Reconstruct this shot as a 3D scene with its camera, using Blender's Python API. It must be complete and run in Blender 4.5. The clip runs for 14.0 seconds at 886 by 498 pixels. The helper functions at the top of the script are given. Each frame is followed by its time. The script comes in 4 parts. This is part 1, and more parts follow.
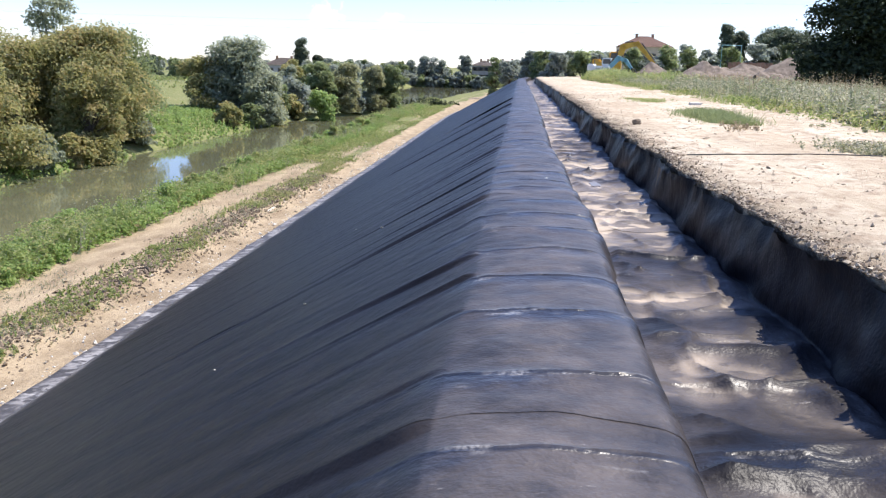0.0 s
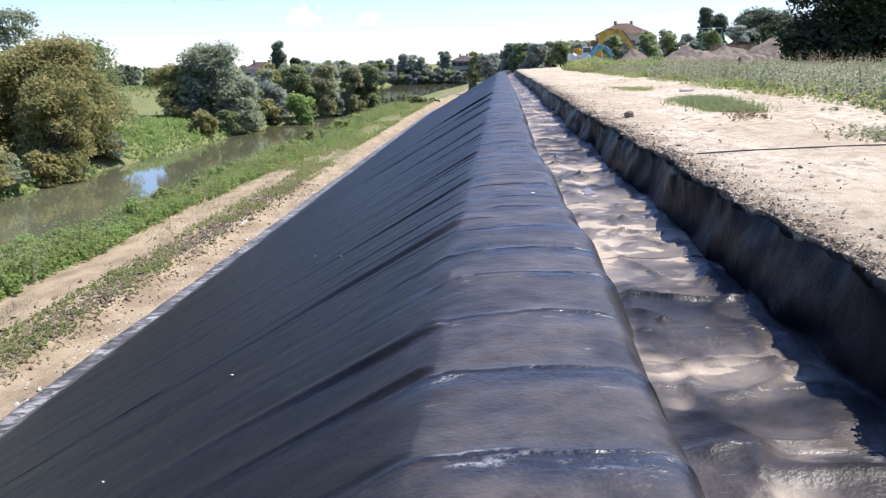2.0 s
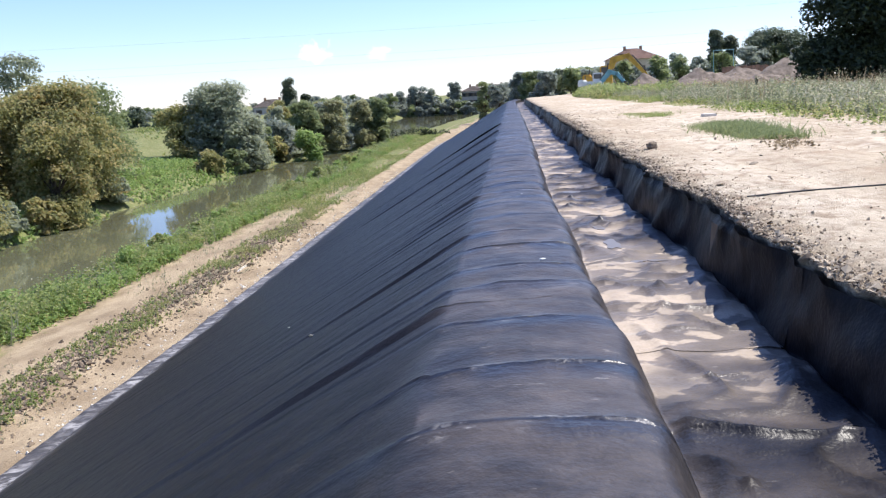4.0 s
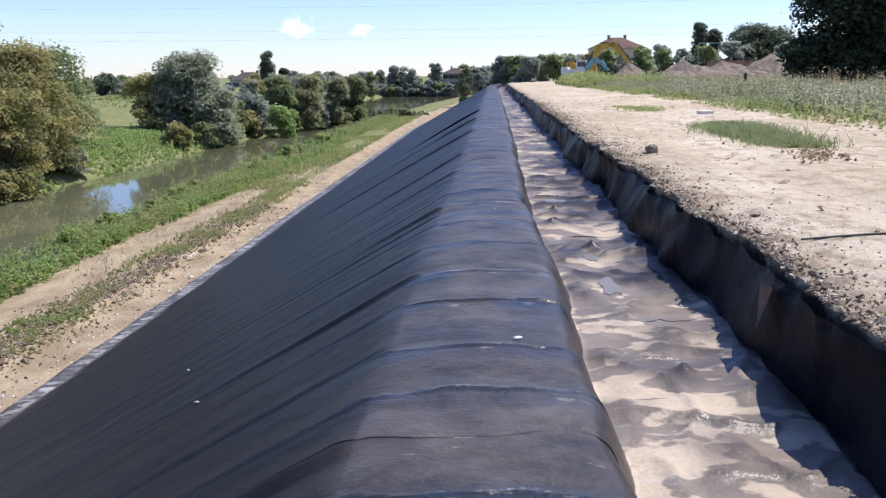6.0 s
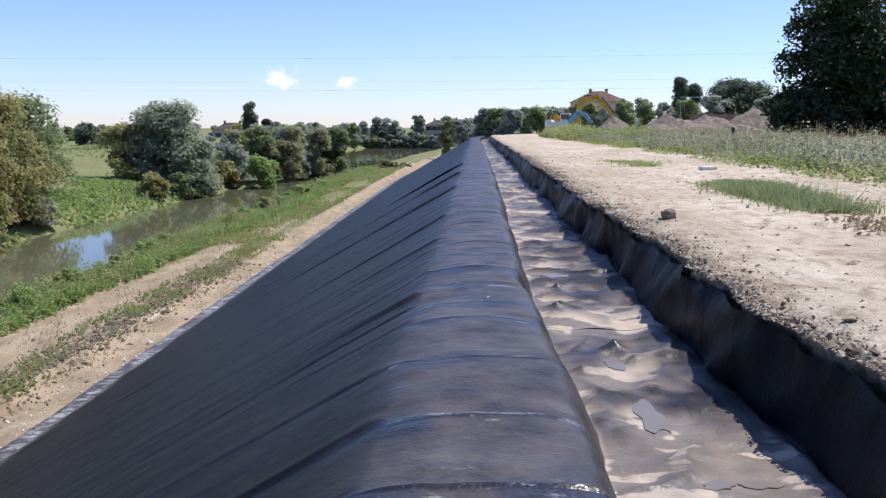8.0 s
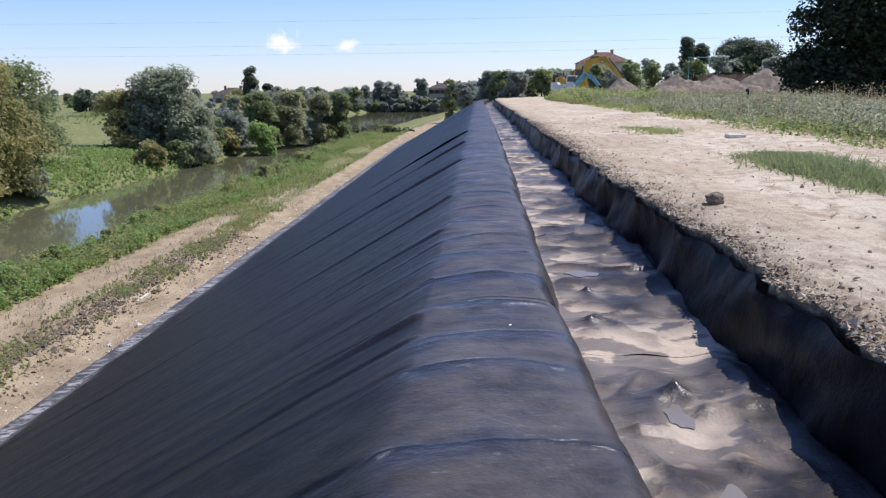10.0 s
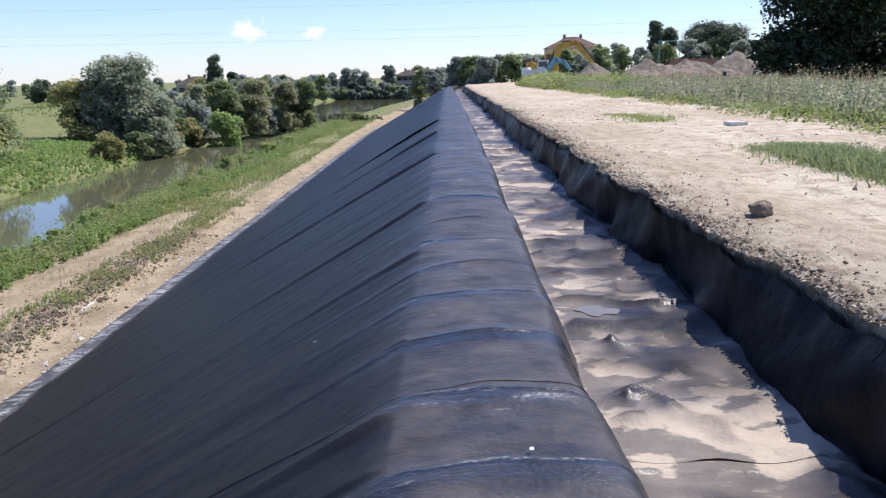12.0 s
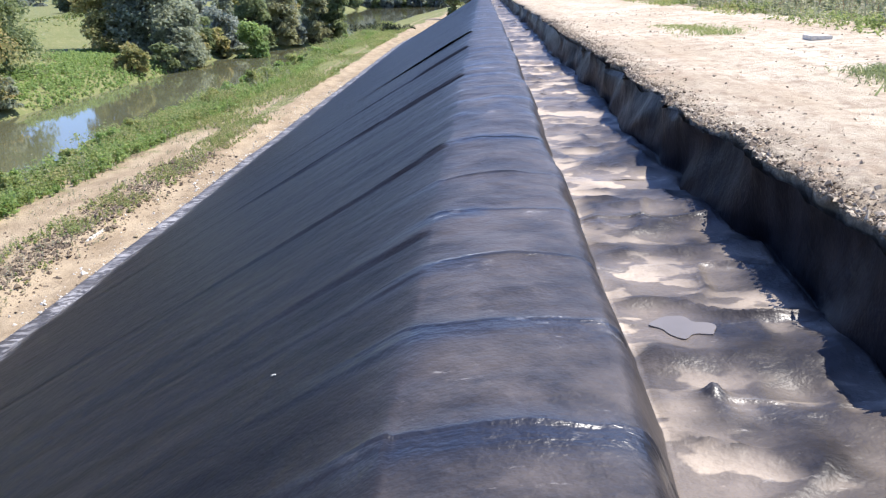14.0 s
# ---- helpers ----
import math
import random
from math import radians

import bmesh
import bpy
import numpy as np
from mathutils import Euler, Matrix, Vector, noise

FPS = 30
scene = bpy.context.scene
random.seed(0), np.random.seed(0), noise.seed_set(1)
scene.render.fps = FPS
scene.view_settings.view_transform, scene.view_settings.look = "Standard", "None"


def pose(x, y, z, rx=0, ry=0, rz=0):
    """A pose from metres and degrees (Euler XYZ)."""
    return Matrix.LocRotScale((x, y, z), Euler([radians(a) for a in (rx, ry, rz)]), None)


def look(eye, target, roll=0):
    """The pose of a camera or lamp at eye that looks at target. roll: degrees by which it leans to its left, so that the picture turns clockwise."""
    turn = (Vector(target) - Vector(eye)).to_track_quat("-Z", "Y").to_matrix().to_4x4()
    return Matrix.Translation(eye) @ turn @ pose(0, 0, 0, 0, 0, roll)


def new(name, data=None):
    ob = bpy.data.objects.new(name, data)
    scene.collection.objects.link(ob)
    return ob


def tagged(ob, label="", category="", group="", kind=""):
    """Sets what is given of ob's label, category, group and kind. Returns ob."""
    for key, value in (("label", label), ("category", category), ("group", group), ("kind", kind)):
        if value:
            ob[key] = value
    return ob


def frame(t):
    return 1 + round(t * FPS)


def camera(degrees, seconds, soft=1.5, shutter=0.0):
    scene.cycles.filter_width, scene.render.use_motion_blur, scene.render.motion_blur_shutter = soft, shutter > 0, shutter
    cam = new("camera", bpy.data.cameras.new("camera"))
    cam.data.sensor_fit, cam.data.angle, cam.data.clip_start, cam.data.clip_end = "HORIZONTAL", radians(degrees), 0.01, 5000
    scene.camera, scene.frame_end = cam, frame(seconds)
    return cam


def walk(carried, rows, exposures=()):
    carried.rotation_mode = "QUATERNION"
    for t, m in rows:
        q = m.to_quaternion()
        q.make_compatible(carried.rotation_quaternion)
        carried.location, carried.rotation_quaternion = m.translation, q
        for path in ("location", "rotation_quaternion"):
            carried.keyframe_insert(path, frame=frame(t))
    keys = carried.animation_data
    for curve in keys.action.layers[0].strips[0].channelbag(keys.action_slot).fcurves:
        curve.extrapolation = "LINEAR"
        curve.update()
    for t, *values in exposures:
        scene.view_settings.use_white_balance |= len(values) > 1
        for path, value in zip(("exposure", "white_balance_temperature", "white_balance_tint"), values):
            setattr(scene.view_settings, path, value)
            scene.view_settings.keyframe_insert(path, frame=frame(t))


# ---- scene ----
cam = camera(55.4, 14.0, soft=1.25)
PATH = [
    (0, (0.007, -0.205, 1.595), (-0.179, 1.74, 1.171), 1.5),
    (0.5, (-0.019, 0.213, 1.589), (-0.057, 2.189, 1.279), 1.8),
    (1, (0.076, 0.76, 1.554), (-0.074, 2.707, 1.126), 0.7),
    (1.5, (0.075, 1.318, 1.563), (-0.11, 3.272, 1.181), -0.8),
    (2, (0.051, 1.884, 1.582), (-0.109, 3.83, 1.15), -1.2),
    (2.5, (0.112, 2.405, 1.592), (-0.094, 4.343, 1.142), -1.0),
    (3, (0.072, 2.979, 1.575), (-0.049, 4.935, 1.173), 0.3),
    (3.5, (0.068, 3.443, 1.584), (-0.059, 5.399, 1.187), -1.2),
    (3.7, (0.117, 3.674, 1.576), (-0.078, 5.632, 1.215), -3.2),
    (5.8, (0.221, 6.351, 1.63), (0.049, 8.307, 1.251), -0.9),
    (6, (0.195, 6.563, 1.605), (0.057, 8.516, 1.2), -0.5),
    (6.5, (0.155, 7.123, 1.63), (0.058, 9.089, 1.277), 0.3),
    (7, (0.192, 7.616, 1.657), (0.027, 9.571, 1.272), -1.8),
    (7.5, (0.114, 8.17, 1.624), (0.065, 10.14, 1.282), -1.1),
    (8, (0.082, 8.688, 1.597), (-0.015, 10.665, 1.309), -0.1),
    (8.2, (0.112, 8.912, 1.592), (-0.026, 10.888, 1.316), -1.1),
    (10.3, (-0.065, 10.699, 1.683), (-0.153, 12.661, 1.305), -0.3),
    (10.5, (-0.093, 10.934, 1.677), (-0.087, 12.911, 1.371), 0.4),
    (11, (-0.122, 11.428, 1.681), (-0.172, 13.411, 1.423), -2.0),
    (11.5, (-0.097, 11.95, 1.683), (-0.218, 13.913, 1.318), -3.0),
    (12, (-0.16, 12.513, 1.655), (-0.198, 14.471, 1.252), -1.2),
    (12.5, (-0.132, 13.017, 1.608), (-0.209, 14.972, 1.19), -1.8),
    (13, (-0.02, 13.572, 1.651), (-0.066, 15.491, 1.088), -2.8),
    (13.5, (-0.055, 14.126, 1.664), (0.008, 16.031, 1.061), 0.3),
    (14, (-0.103, 14.716, 1.637), (-0.224, 16.62, 1.035), -1.5),
]
walk(cam, [(t, look(eye, target, roll)) for t, eye, target, roll in PATH],
     exposures=[(0, 0.74, 6500, 11), (0.5, 0.28, 6400, 11), (1.0, 0.60, 6380, 11), (1.5, 0.70, 6380, 11), (2.2, 0.60, 6380, 11), (3.0, 0.52, 6380, 11), (3.5, 0.62, 6380, 11), (6.0, 0.38, 6350, 12), (6.5, 0.45, 6350, 12), (7.5, 0.27, 6280, 12), (8, 0.25, 6250, 12), (10.5, 0.14, 6250, 13), (11, 0.22, 6250, 13), (12.5, 0.45, 6250, 11), (13.5, 0.79, 6320, 11), (14, 0.80, 6320, 11)])

# ---- sky and sun ----
SUN = Vector((0.53, 0.25, 1.0)).normalized()      # towards the sun: ahead and to the right of the walk
sky_world = bpy.data.worlds.new("sky")
scene.world = sky_world
sky_world.use_nodes = True
sky_nodes = sky_world.node_tree.nodes
sky_tex = sky_nodes.new("ShaderNodeTexSky")
sky_tex.sky_type = "NISHITA"
sky_tex.sun_disc = False
sky_tex.sun_elevation = math.asin(SUN.z)
sky_tex.sun_rotation = math.atan2(SUN.x, SUN.y)
sky_tex.air_density, sky_tex.dust_density, sky_tex.ozone_density = 1.0, 0.12, 4.0
sky_nodes["Background"].inputs["Strength"].default_value = 0.12
sky_links = sky_world.node_tree.links
sky_way = sky_nodes.new("ShaderNodeTexCoord").outputs["Generated"]
sky_tint = sky_nodes.new("ShaderNodeMix")
sky_tint.data_type, sky_tint.blend_type = "RGBA", "MULTIPLY"
sky_tint.inputs[0].default_value = 1.0
sky_tint.inputs[7].default_value = (0.93, 0.955, 1.22, 1)
sky_world.node_tree.links.new(sky_tex.outputs["Color"], sky_tint.inputs[6])
sky_colour = sky_tint.outputs[2]


def sky_node(kind, op, *values):
    n = sky_nodes.new("ShaderNode" + kind)
    n.operation = op
    for slot, v in zip(n.inputs, values):
        if hasattr(v, "is_output"):
            sky_links.new(v, slot)
        else:
            slot.default_value = v
    return n


cloud_noise = sky_nodes.new("ShaderNodeTexNoise")
cloud_noise.inputs["Scale"].default_value, cloud_noise.inputs["Detail"].default_value = 90.0, 6.0
sky_links.new(sky_way, cloud_noise.inputs["Vector"])
for cloud_x, cloud_z, cloud_w, cloud_h in ((-0.2385, 0.0575, 0.019, 0.0125), (-0.1645, 0.0525, 0.013, 0.0085)):
    cloud_dir = Vector((cloud_x, 1.0, cloud_z)).normalized()
    off = sky_node("VectorMath", "SUBTRACT", sky_way, tuple(cloud_dir)).outputs[0]
    off = sky_node("VectorMath", "MULTIPLY", off, (1 / cloud_w, 1 / cloud_w, 1 / cloud_h)).outputs[0]
    far_off = sky_node("VectorMath", "LENGTH", off).outputs["Value"]
    puff = sky_node("Math", "ADD", far_off, sky_node("Math", "MULTIPLY", cloud_noise.outputs["Fac"], 2.6).outputs[0]).outputs[0]
    cover = sky_nodes.new("ShaderNodeMapRange")
    for key, v in (("From Min", 2.35), ("From Max", 1.55)):
        cover.inputs[key].default_value = v
    sky_links.new(puff, cover.inputs["Value"])
    blend = sky_nodes.new("ShaderNodeMix")
    blend.data_type = "RGBA"
    sky_links.new(cover.outputs[0], blend.inputs[0])
    sky_links.new(sky_colour, blend.inputs[6])
    blend.inputs[7].default_value = (7.6, 7.7, 8.0, 1)
    sky_colour = blend.outputs[2]
sky_links.new(sky_colour, sky_nodes["Background"].inputs["Color"])
sun_data = bpy.data.lights.new("sun", "SUN")
sun_data.energy, sun_data.angle, sun_data.color = 4.7, radians(0.53), (1.0, 0.94, 0.85)
sun_lamp = new("sun", sun_data)
sun_lamp.matrix_world = look((60, 90, 120), (60 - SUN.x, 90 - SUN.y, 120 - SUN.z))


# ---- materials ----
class Mat:
    """A node material with short ways to add nodes."""

    def __init__(self, name):
        self.mat = bpy.data.materials.new(name)
        self.mat.use_nodes = True
        self.tree = self.mat.node_tree
        self.bsdf = self.tree.nodes["Principled BSDF"]

    def node(self, kind, **inputs):
        n = self.tree.nodes.new("ShaderNode" + kind)
        for key, value in inputs.items():
            self.put(n, key, value)
        return n

    def put(self, n, key, value):
        slot = n.inputs[int(key[1:])] if key[0] == "_" else n.inputs[key.replace("_", " ")]
        if hasattr(value, "is_output"):
            self.tree.links.new(value, slot)
        else:
            slot.default_value = value

    def coords(self, sx=1, sy=1, sz=1):
        geo = self.node("NewGeometry")
        return self.node("Mapping", Vector=geo.outputs["Position"], Scale=(sx, sy, sz)).outputs[0]

    def noise(self, scale, detail=5, rough=0.55, stretch=(1, 1, 1)):
        return self.node("TexNoise", Vector=self.coords(*stretch), Scale=scale, Detail=detail, Roughness=rough).outputs["Fac"]

    def ramp(self, fac, *stops):
        n = self.node("ValToRGB", Fac=fac)
        while len(n.color_ramp.elements) < len(stops):
            n.color_ramp.elements.new(0.5)
        for e, (at, c) in zip(n.color_ramp.elements, stops):
            e.position, e.color = at, (c, c, c, 1) if isinstance(c, (int, float)) else (*c, 1)
        return n.outputs[0]

    def mix(self, fac, a, b):
        n = self.tree.nodes.new("ShaderNodeMix")
        n.data_type = "RGBA"
        for slot, v in ((0, fac), (6, a), (7, b)):
            if hasattr(v, "is_output"):
                self.tree.links.new(v, n.inputs[slot])
            else:
                n.inputs[slot].default_value = v if slot == 0 else (*v, 1)
        return n.outputs[2]

    def math(self, op, a, b=0.0, clamp=False):
        n = self.node("Math", _0=a, _1=b)
        n.operation, n.use_clamp = op, clamp
        return n.outputs[0]

    def attr(self, name):
        n = self.node("Attribute")
        n.attribute_name = name
        return n.outputs["Fac"]

    def island(self):
        return self.node("NewGeometry").outputs["Random Per Island"]

    def finish(self, colour, rough=0.9, bump=None, strength=0.4, distance=0.02, spec=0.5, metal=0.0):
        for key, v in (("Base Color", colour), ("Roughness", rough), ("Metallic", metal), ("Specular IOR Level", spec)):
            if isinstance(v, tuple):
                v = (*v, 1)
            self.put(self.bsdf, key.replace(" ", "_"), v)
        if bump is not None:
            b = self.node("Bump", Height=bump, Strength=strength, Distance=distance)
            self.tree.links.new(b.outputs[0], self.bsdf.inputs["Normal"])
        return self.mat


def plain(name, colour, rough=0.6, metal=0.0, scale=6.0, amount=0.25):
    m = Mat(name)
    low, high = tuple(c * (1 - amount) for c in colour), tuple(min(1, c * (1 + amount)) for c in colour)
    n = m.noise(scale, 6)
    return m.finish(m.mix(m.ramp(n, (0.3, 0), (0.7, 1)), low, high), rough, n, 0.2, 0.01, metal=metal)


def membrane_mat():
    m = Mat("black_membrane")
    dust, clean_shade = m.attr("dust"), m.attr("clean_shade")
    broad = m.ramp(m.noise(2.1, 6, 0.65), (0.38, 0), (0.60, 1))
    fine = m.ramp(m.noise(22, 6, 0.7), (0.45, 0), (0.72, 1))
    smear = m.ramp(m.noise(4.5, 4, 0.55, (0.7, 1.3, 0.7)), (0.38, 0), (0.66, 1))
    scuff_glint = m.ramp(m.noise(8, 8, 0.75, (0.6, 2.2, 0.6)), (0.63, 0), (0.69, 1))
    film = m.math("ADD", 0.22, m.math("ADD", m.math("MULTIPLY", broad, 0.55), m.math("ADD", m.math("MULTIPLY", fine, 0.2), m.math("MULTIPLY", smear, 0.3))))
    # less dust on cleaner patches, and along folds to paint their shaded dark line
    cover = m.math("MULTIPLY", m.math("MULTIPLY", dust, film), m.math("SUBTRACT", 1.0, m.math("MULTIPLY", clean_shade, 0.85)), True)
    base = m.mix(m.ramp(m.noise(4, 3, 0.5, (0.10, 1.3, 0.10)), (0.35, 0), (0.65, 1)), (0.005, 0.0055, 0.008), (0.0125, 0.013, 0.017))
    colour = m.mix(cover, base, m.mix(m.noise(2.6, 3), (0.23, 0.19, 0.165), (0.35, 0.29, 0.24)))
    # dried silt with crisp outlines where puddles stood, and pale scuffs
    pool = m.ramp(m.noise(1.9, 4, 0.5, (1.0, 1.5, 1.0)), (0.52, 0), (0.55, 1))
    silt = m.math("MULTIPLY", m.math("MULTIPLY", m.math("SUBTRACT", dust, 0.24), 4.5, True), m.math("ADD", 0.24, m.math("MULTIPLY", pool, 0.62)), True)
    silt = m.math("MULTIPLY", silt, m.attr("floor"))
    colour = m.mix(m.math("MULTIPLY", silt, 0.8), colour, m.mix(fine, (0.66, 0.55, 0.43), (0.54, 0.44, 0.335)))
    colour = m.mix(m.math("MULTIPLY", scuff_glint, m.math("MULTIPLY", dust, 1.3, True)), colour, (0.50, 0.46, 0.41))
    # fold lips: pale scuffs together with the lips' highlight, painted into the colour
    worn_glint = m.math("MULTIPLY", m.attr("scuff_glint"), m.ramp(m.noise(34, 5, 0.7), (0.42, 0), (0.60, 1)), True)
    colour = m.mix(m.math("MULTIPLY", worn_glint, 0.8), colour, (0.50, 0.48, 0.45))
    # the hem: short pale smears of dried mud that run down the slope
    dash = m.math("MULTIPLY", m.ramp(m.noise(2.4, 6, 0.65, (1.3, 2.6, 1.0)), (0.46, 0), (0.56, 1)), m.ramp(m.noise(0.9, 3), (0.36, 0.15), (0.6, 1)))
    colour = m.mix(m.math("MULTIPLY", m.attr("hem"), m.math("ADD", 0.10, m.math("MULTIPLY", dash, 0.75)), True), colour, (0.46, 0.44, 0.42))
    rough = m.math("ADD", m.math("MULTIPLY", silt, 0.16), m.math("ADD", 0.37, m.math("MULTIPLY", m.noise(6, 4), 0.14)))
    rough = m.math("SUBTRACT", rough, m.math("MULTIPLY", clean_shade, 0.12))
    height = m.math("ADD", m.noise(5, 4, 0.5), m.math("MULTIPLY", m.noise(40, 4), 0.14))
    height = m.math("ADD", height, m.math("MULTIPLY", clean_shade, m.math("MULTIPLY", m.noise(12, 3, 0.5, (0.5, 1.3, 0.5)), 0.7)))
    gloss = m.math("SUBTRACT", m.math("ADD", 0.05, m.math("MULTIPLY", m.math("MULTIPLY", dust, 2.4, True), 0.28)), m.math("MULTIPLY", silt, 0.28), True)
    return m.finish(colour, rough, height, 0.55, 0.04, spec=m.math("ADD", gloss, m.math("MULTIPLY", clean_shade, 0.55), True))


def road_mat():
    m = Mat("dry_pale_dirt")
    broad, mid, fine = m.noise(0.55, 5, 0.6, (1, 0.45, 1)), m.noise(4.5, 8, 0.7, (1, 0.6, 1)), m.noise(38, 6, 0.75)
    pale = m.mix(m.ramp(broad, (0.35, 0), (0.65, 1)), (0.48, 0.39, 0.275), (0.67, 0.58, 0.445))
    dirt = m.mix(m.ramp(mid, (0.48, 0), (0.64, 1)), pale, (0.36, 0.275, 0.19))
    colour = m.mix(m.ramp(fine, (0.52, 0), (0.72, 1)), dirt, (0.27, 0.23, 0.17))
    # darker brown in patches towards the road's edge
    colour = m.mix(m.math("MULTIPLY", m.attr("crumb"), m.ramp(m.noise(13, 6, 0.7), (0.34, 0), (0.54, 1))), colour, (0.15, 0.12, 0.085))
    tracks = m.ramp(m.noise(1.6, 5, 0.65, (3.0, 0.12, 1)), (0.52, 0), (0.68, 1))
    colour = m.mix(m.math("MULTIPLY", tracks, 0.5), colour, (0.36, 0.285, 0.195))
    bands = m.ramp(m.noise(1.3, 7, 0.7, (0.45, 1.7, 1)), (0.52, 0), (0.64, 1))
    colour = m.mix(m.math("MULTIPLY", bands, 0.55), colour, (0.37, 0.27, 0.185))
    height = m.math("ADD", m.math("MULTIPLY", mid, 1.0), m.math("MULTIPLY", fine, 0.45))
    return m.finish(colour, 0.95, height, 0.8, 0.05, spec=0.2)


def ground_mat():
    m = Mat("earth_and_grass")
    grass = m.mix(m.noise(0.35, 6), (0.12, 0.145, 0.05), (0.215, 0.22, 0.09))
    grass = m.mix(m.ramp(m.noise(2.2, 7, 0.7), (0.5, 0), (0.75, 1)), grass, (0.33, 0.28, 0.155))
    soil = m.mix(m.ramp(m.noise(1.1, 7, 0.65, (1, 0.5, 1)), (0.4, 0), (0.62, 1)), (0.41, 0.325, 0.215), (0.27, 0.205, 0.13))
    soil = m.mix(m.ramp(m.noise(17, 5, 0.7), (0.55, 0), (0.72, 1)), soil, (0.21, 0.155, 0.10))
    edge = m.math("ADD", m.attr("grass"), m.math("MULTIPLY", m.math("SUBTRACT", m.noise(1.3, 7, 0.7), 0.5), 1.1))
    colour = m.mix(m.ramp(edge, (0.42, 0), (0.62, 1)), soil, grass)
    return m.finish(colour, 0.95, m.noise(5, 8, 0.7), 0.7, 0.12, spec=0.2)


def leaf_mat(name, dark, light, third=None, see=0.58):
    m = Mat(name)
    r = m.island()
    colour = m.mix(r, dark, light)
    if third:
        colour = m.mix(m.ramp(m.math("ADD", m.math("MULTIPLY", m.noise(0.5, 3), 0.75), m.math("MULTIPLY", r, 0.3)), (0.53, 0), (0.70, 1)), colour, third)
    m.finish(colour, 0.55, spec=0.25)
    back = m.node("BsdfTranslucent", Color=colour)
    both = m.node("MixShader", Fac=see, _1=m.bsdf.outputs[0], _2=back.outputs[0])
    m.tree.links.new(both.outputs[0], m.tree.nodes["Material Output"].inputs["Surface"])
    return m.mat


def water_mat():
    m = Mat("murky_river_water")
    m.finish(m.mix(m.noise(0.08, 3), (0.10, 0.105, 0.06), (0.15, 0.15, 0.09)), 0.05, m.noise(1.4, 3, 0.5, (1, 0.6, 1)), 0.05, 0.02, spec=0.5)
    return m.mat


MEMBRANE, ROAD, GROUND, WATER = membrane_mat(), road_mat(), ground_mat(), water_mat()
LEAF_OLIVE = leaf_mat("olive_leaves", (0.25, 0.26, 0.105), (0.43, 0.41, 0.17), (0.50, 0.41, 0.19))
LEAF_GREEN = leaf_mat("green_leaves", (0.19, 0.24, 0.11), (0.36, 0.40, 0.19))
LEAF_GREY = leaf_mat("grey_green_willow_leaves", (0.25, 0.28, 0.19), (0.45, 0.48, 0.33))
# dark foliage; on the big field trees it also carries their backlit shade
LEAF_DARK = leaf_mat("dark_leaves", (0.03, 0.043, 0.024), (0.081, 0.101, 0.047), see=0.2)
# far leaves: the haze of distance is mixed into this pale bluish colour
LEAF_HAZE = leaf_mat("haze_tinted_far_leaves", (0.25, 0.29, 0.245), (0.42, 0.45, 0.37))
LEAF_BRIGHT = leaf_mat("bright_green_creeper_leaves", (0.20, 0.31, 0.09), (0.42, 0.52, 0.19))
LEAF_WEED = leaf_mat("weed_leaves", (0.20, 0.27, 0.085), (0.43, 0.49, 0.19), (0.50, 0.46, 0.22))
LEAF_PALE = leaf_mat("pale_field_weed_leaves", (0.20, 0.23, 0.12), (0.41, 0.41, 0.26), (0.56, 0.52, 0.39))
LEAF_DRY = leaf_mat("dry_stalks_and_leaves", (0.22, 0.16, 0.09), (0.45, 0.38, 0.26))
LEAF_SAGE = leaf_mat("pale_sage_leaves", (0.28, 0.29, 0.16), (0.47, 0.46, 0.26))
LEAF_PINE = leaf_mat("dull_pine_needles", (0.085, 0.115, 0.075), (0.17, 0.205, 0.125), see=0.35)
BARK = plain("grey_brown_bark", (0.12, 0.095, 0.07), 0.9, scale=9, amount=0.4)
STONE = plain("brown_stone", (0.17, 0.13, 0.09), 0.9, scale=12, amount=0.45)
DARK_CLOD = plain("dark_clod", (0.17, 0.13, 0.09), 0.95, scale=14, amount=0.5)
CLOD = plain("dry_clod", (0.40, 0.33, 0.24), 0.95, scale=10, amount=0.5)
PALE_STONE = plain("pale_stone", (0.62, 0.58, 0.5), 0.85, scale=10)
HEAP = plain("heaped_brown_soil", (0.195, 0.155, 0.12), 0.95, scale=1.6, amount=0.5)
YELLOW = plain("yellow_machine_paint", (0.62, 0.36, 0.035), 0.45, scale=2, amount=0.2)
TEAL = plain("faded_teal_machine_paint", (0.22, 0.42, 0.44), 0.5, scale=2, amount=0.2)
WHITE = plain("dusty_white_paint", (0.68, 0.68, 0.64), 0.55, scale=2, amount=0.12)
STEEL = plain("worn_dark_steel", (0.09, 0.085, 0.08), 0.55, metal=0.6, scale=4, amount=0.4)
RUBBER = plain("black_rubber", (0.03, 0.03, 0.03), 0.7, amount=0.3)
GLASS = plain("dark_window_glass", (0.03, 0.035, 0.04), 0.08, amount=0.1)
TILE = plain("weathered_terracotta_tiles", (0.29, 0.18, 0.14), 0.85, scale=3.5, amount=0.3)
PLASTER = plain("cream_plaster", (0.55, 0.46, 0.34), 0.9, scale=0.8, amount=0.15)
GREY_TILE = plain("dull_grey_brown_tiles", (0.19, 0.16, 0.14), 0.85, scale=3.5, amount=0.3)
GREY_PLASTER = plain("grey_plaster", (0.42, 0.40, 0.37), 0.9, scale=0.8, amount=0.15)
SHUTTER = plain("green_brown_shutters", (0.10, 0.085, 0.06), 0.7)
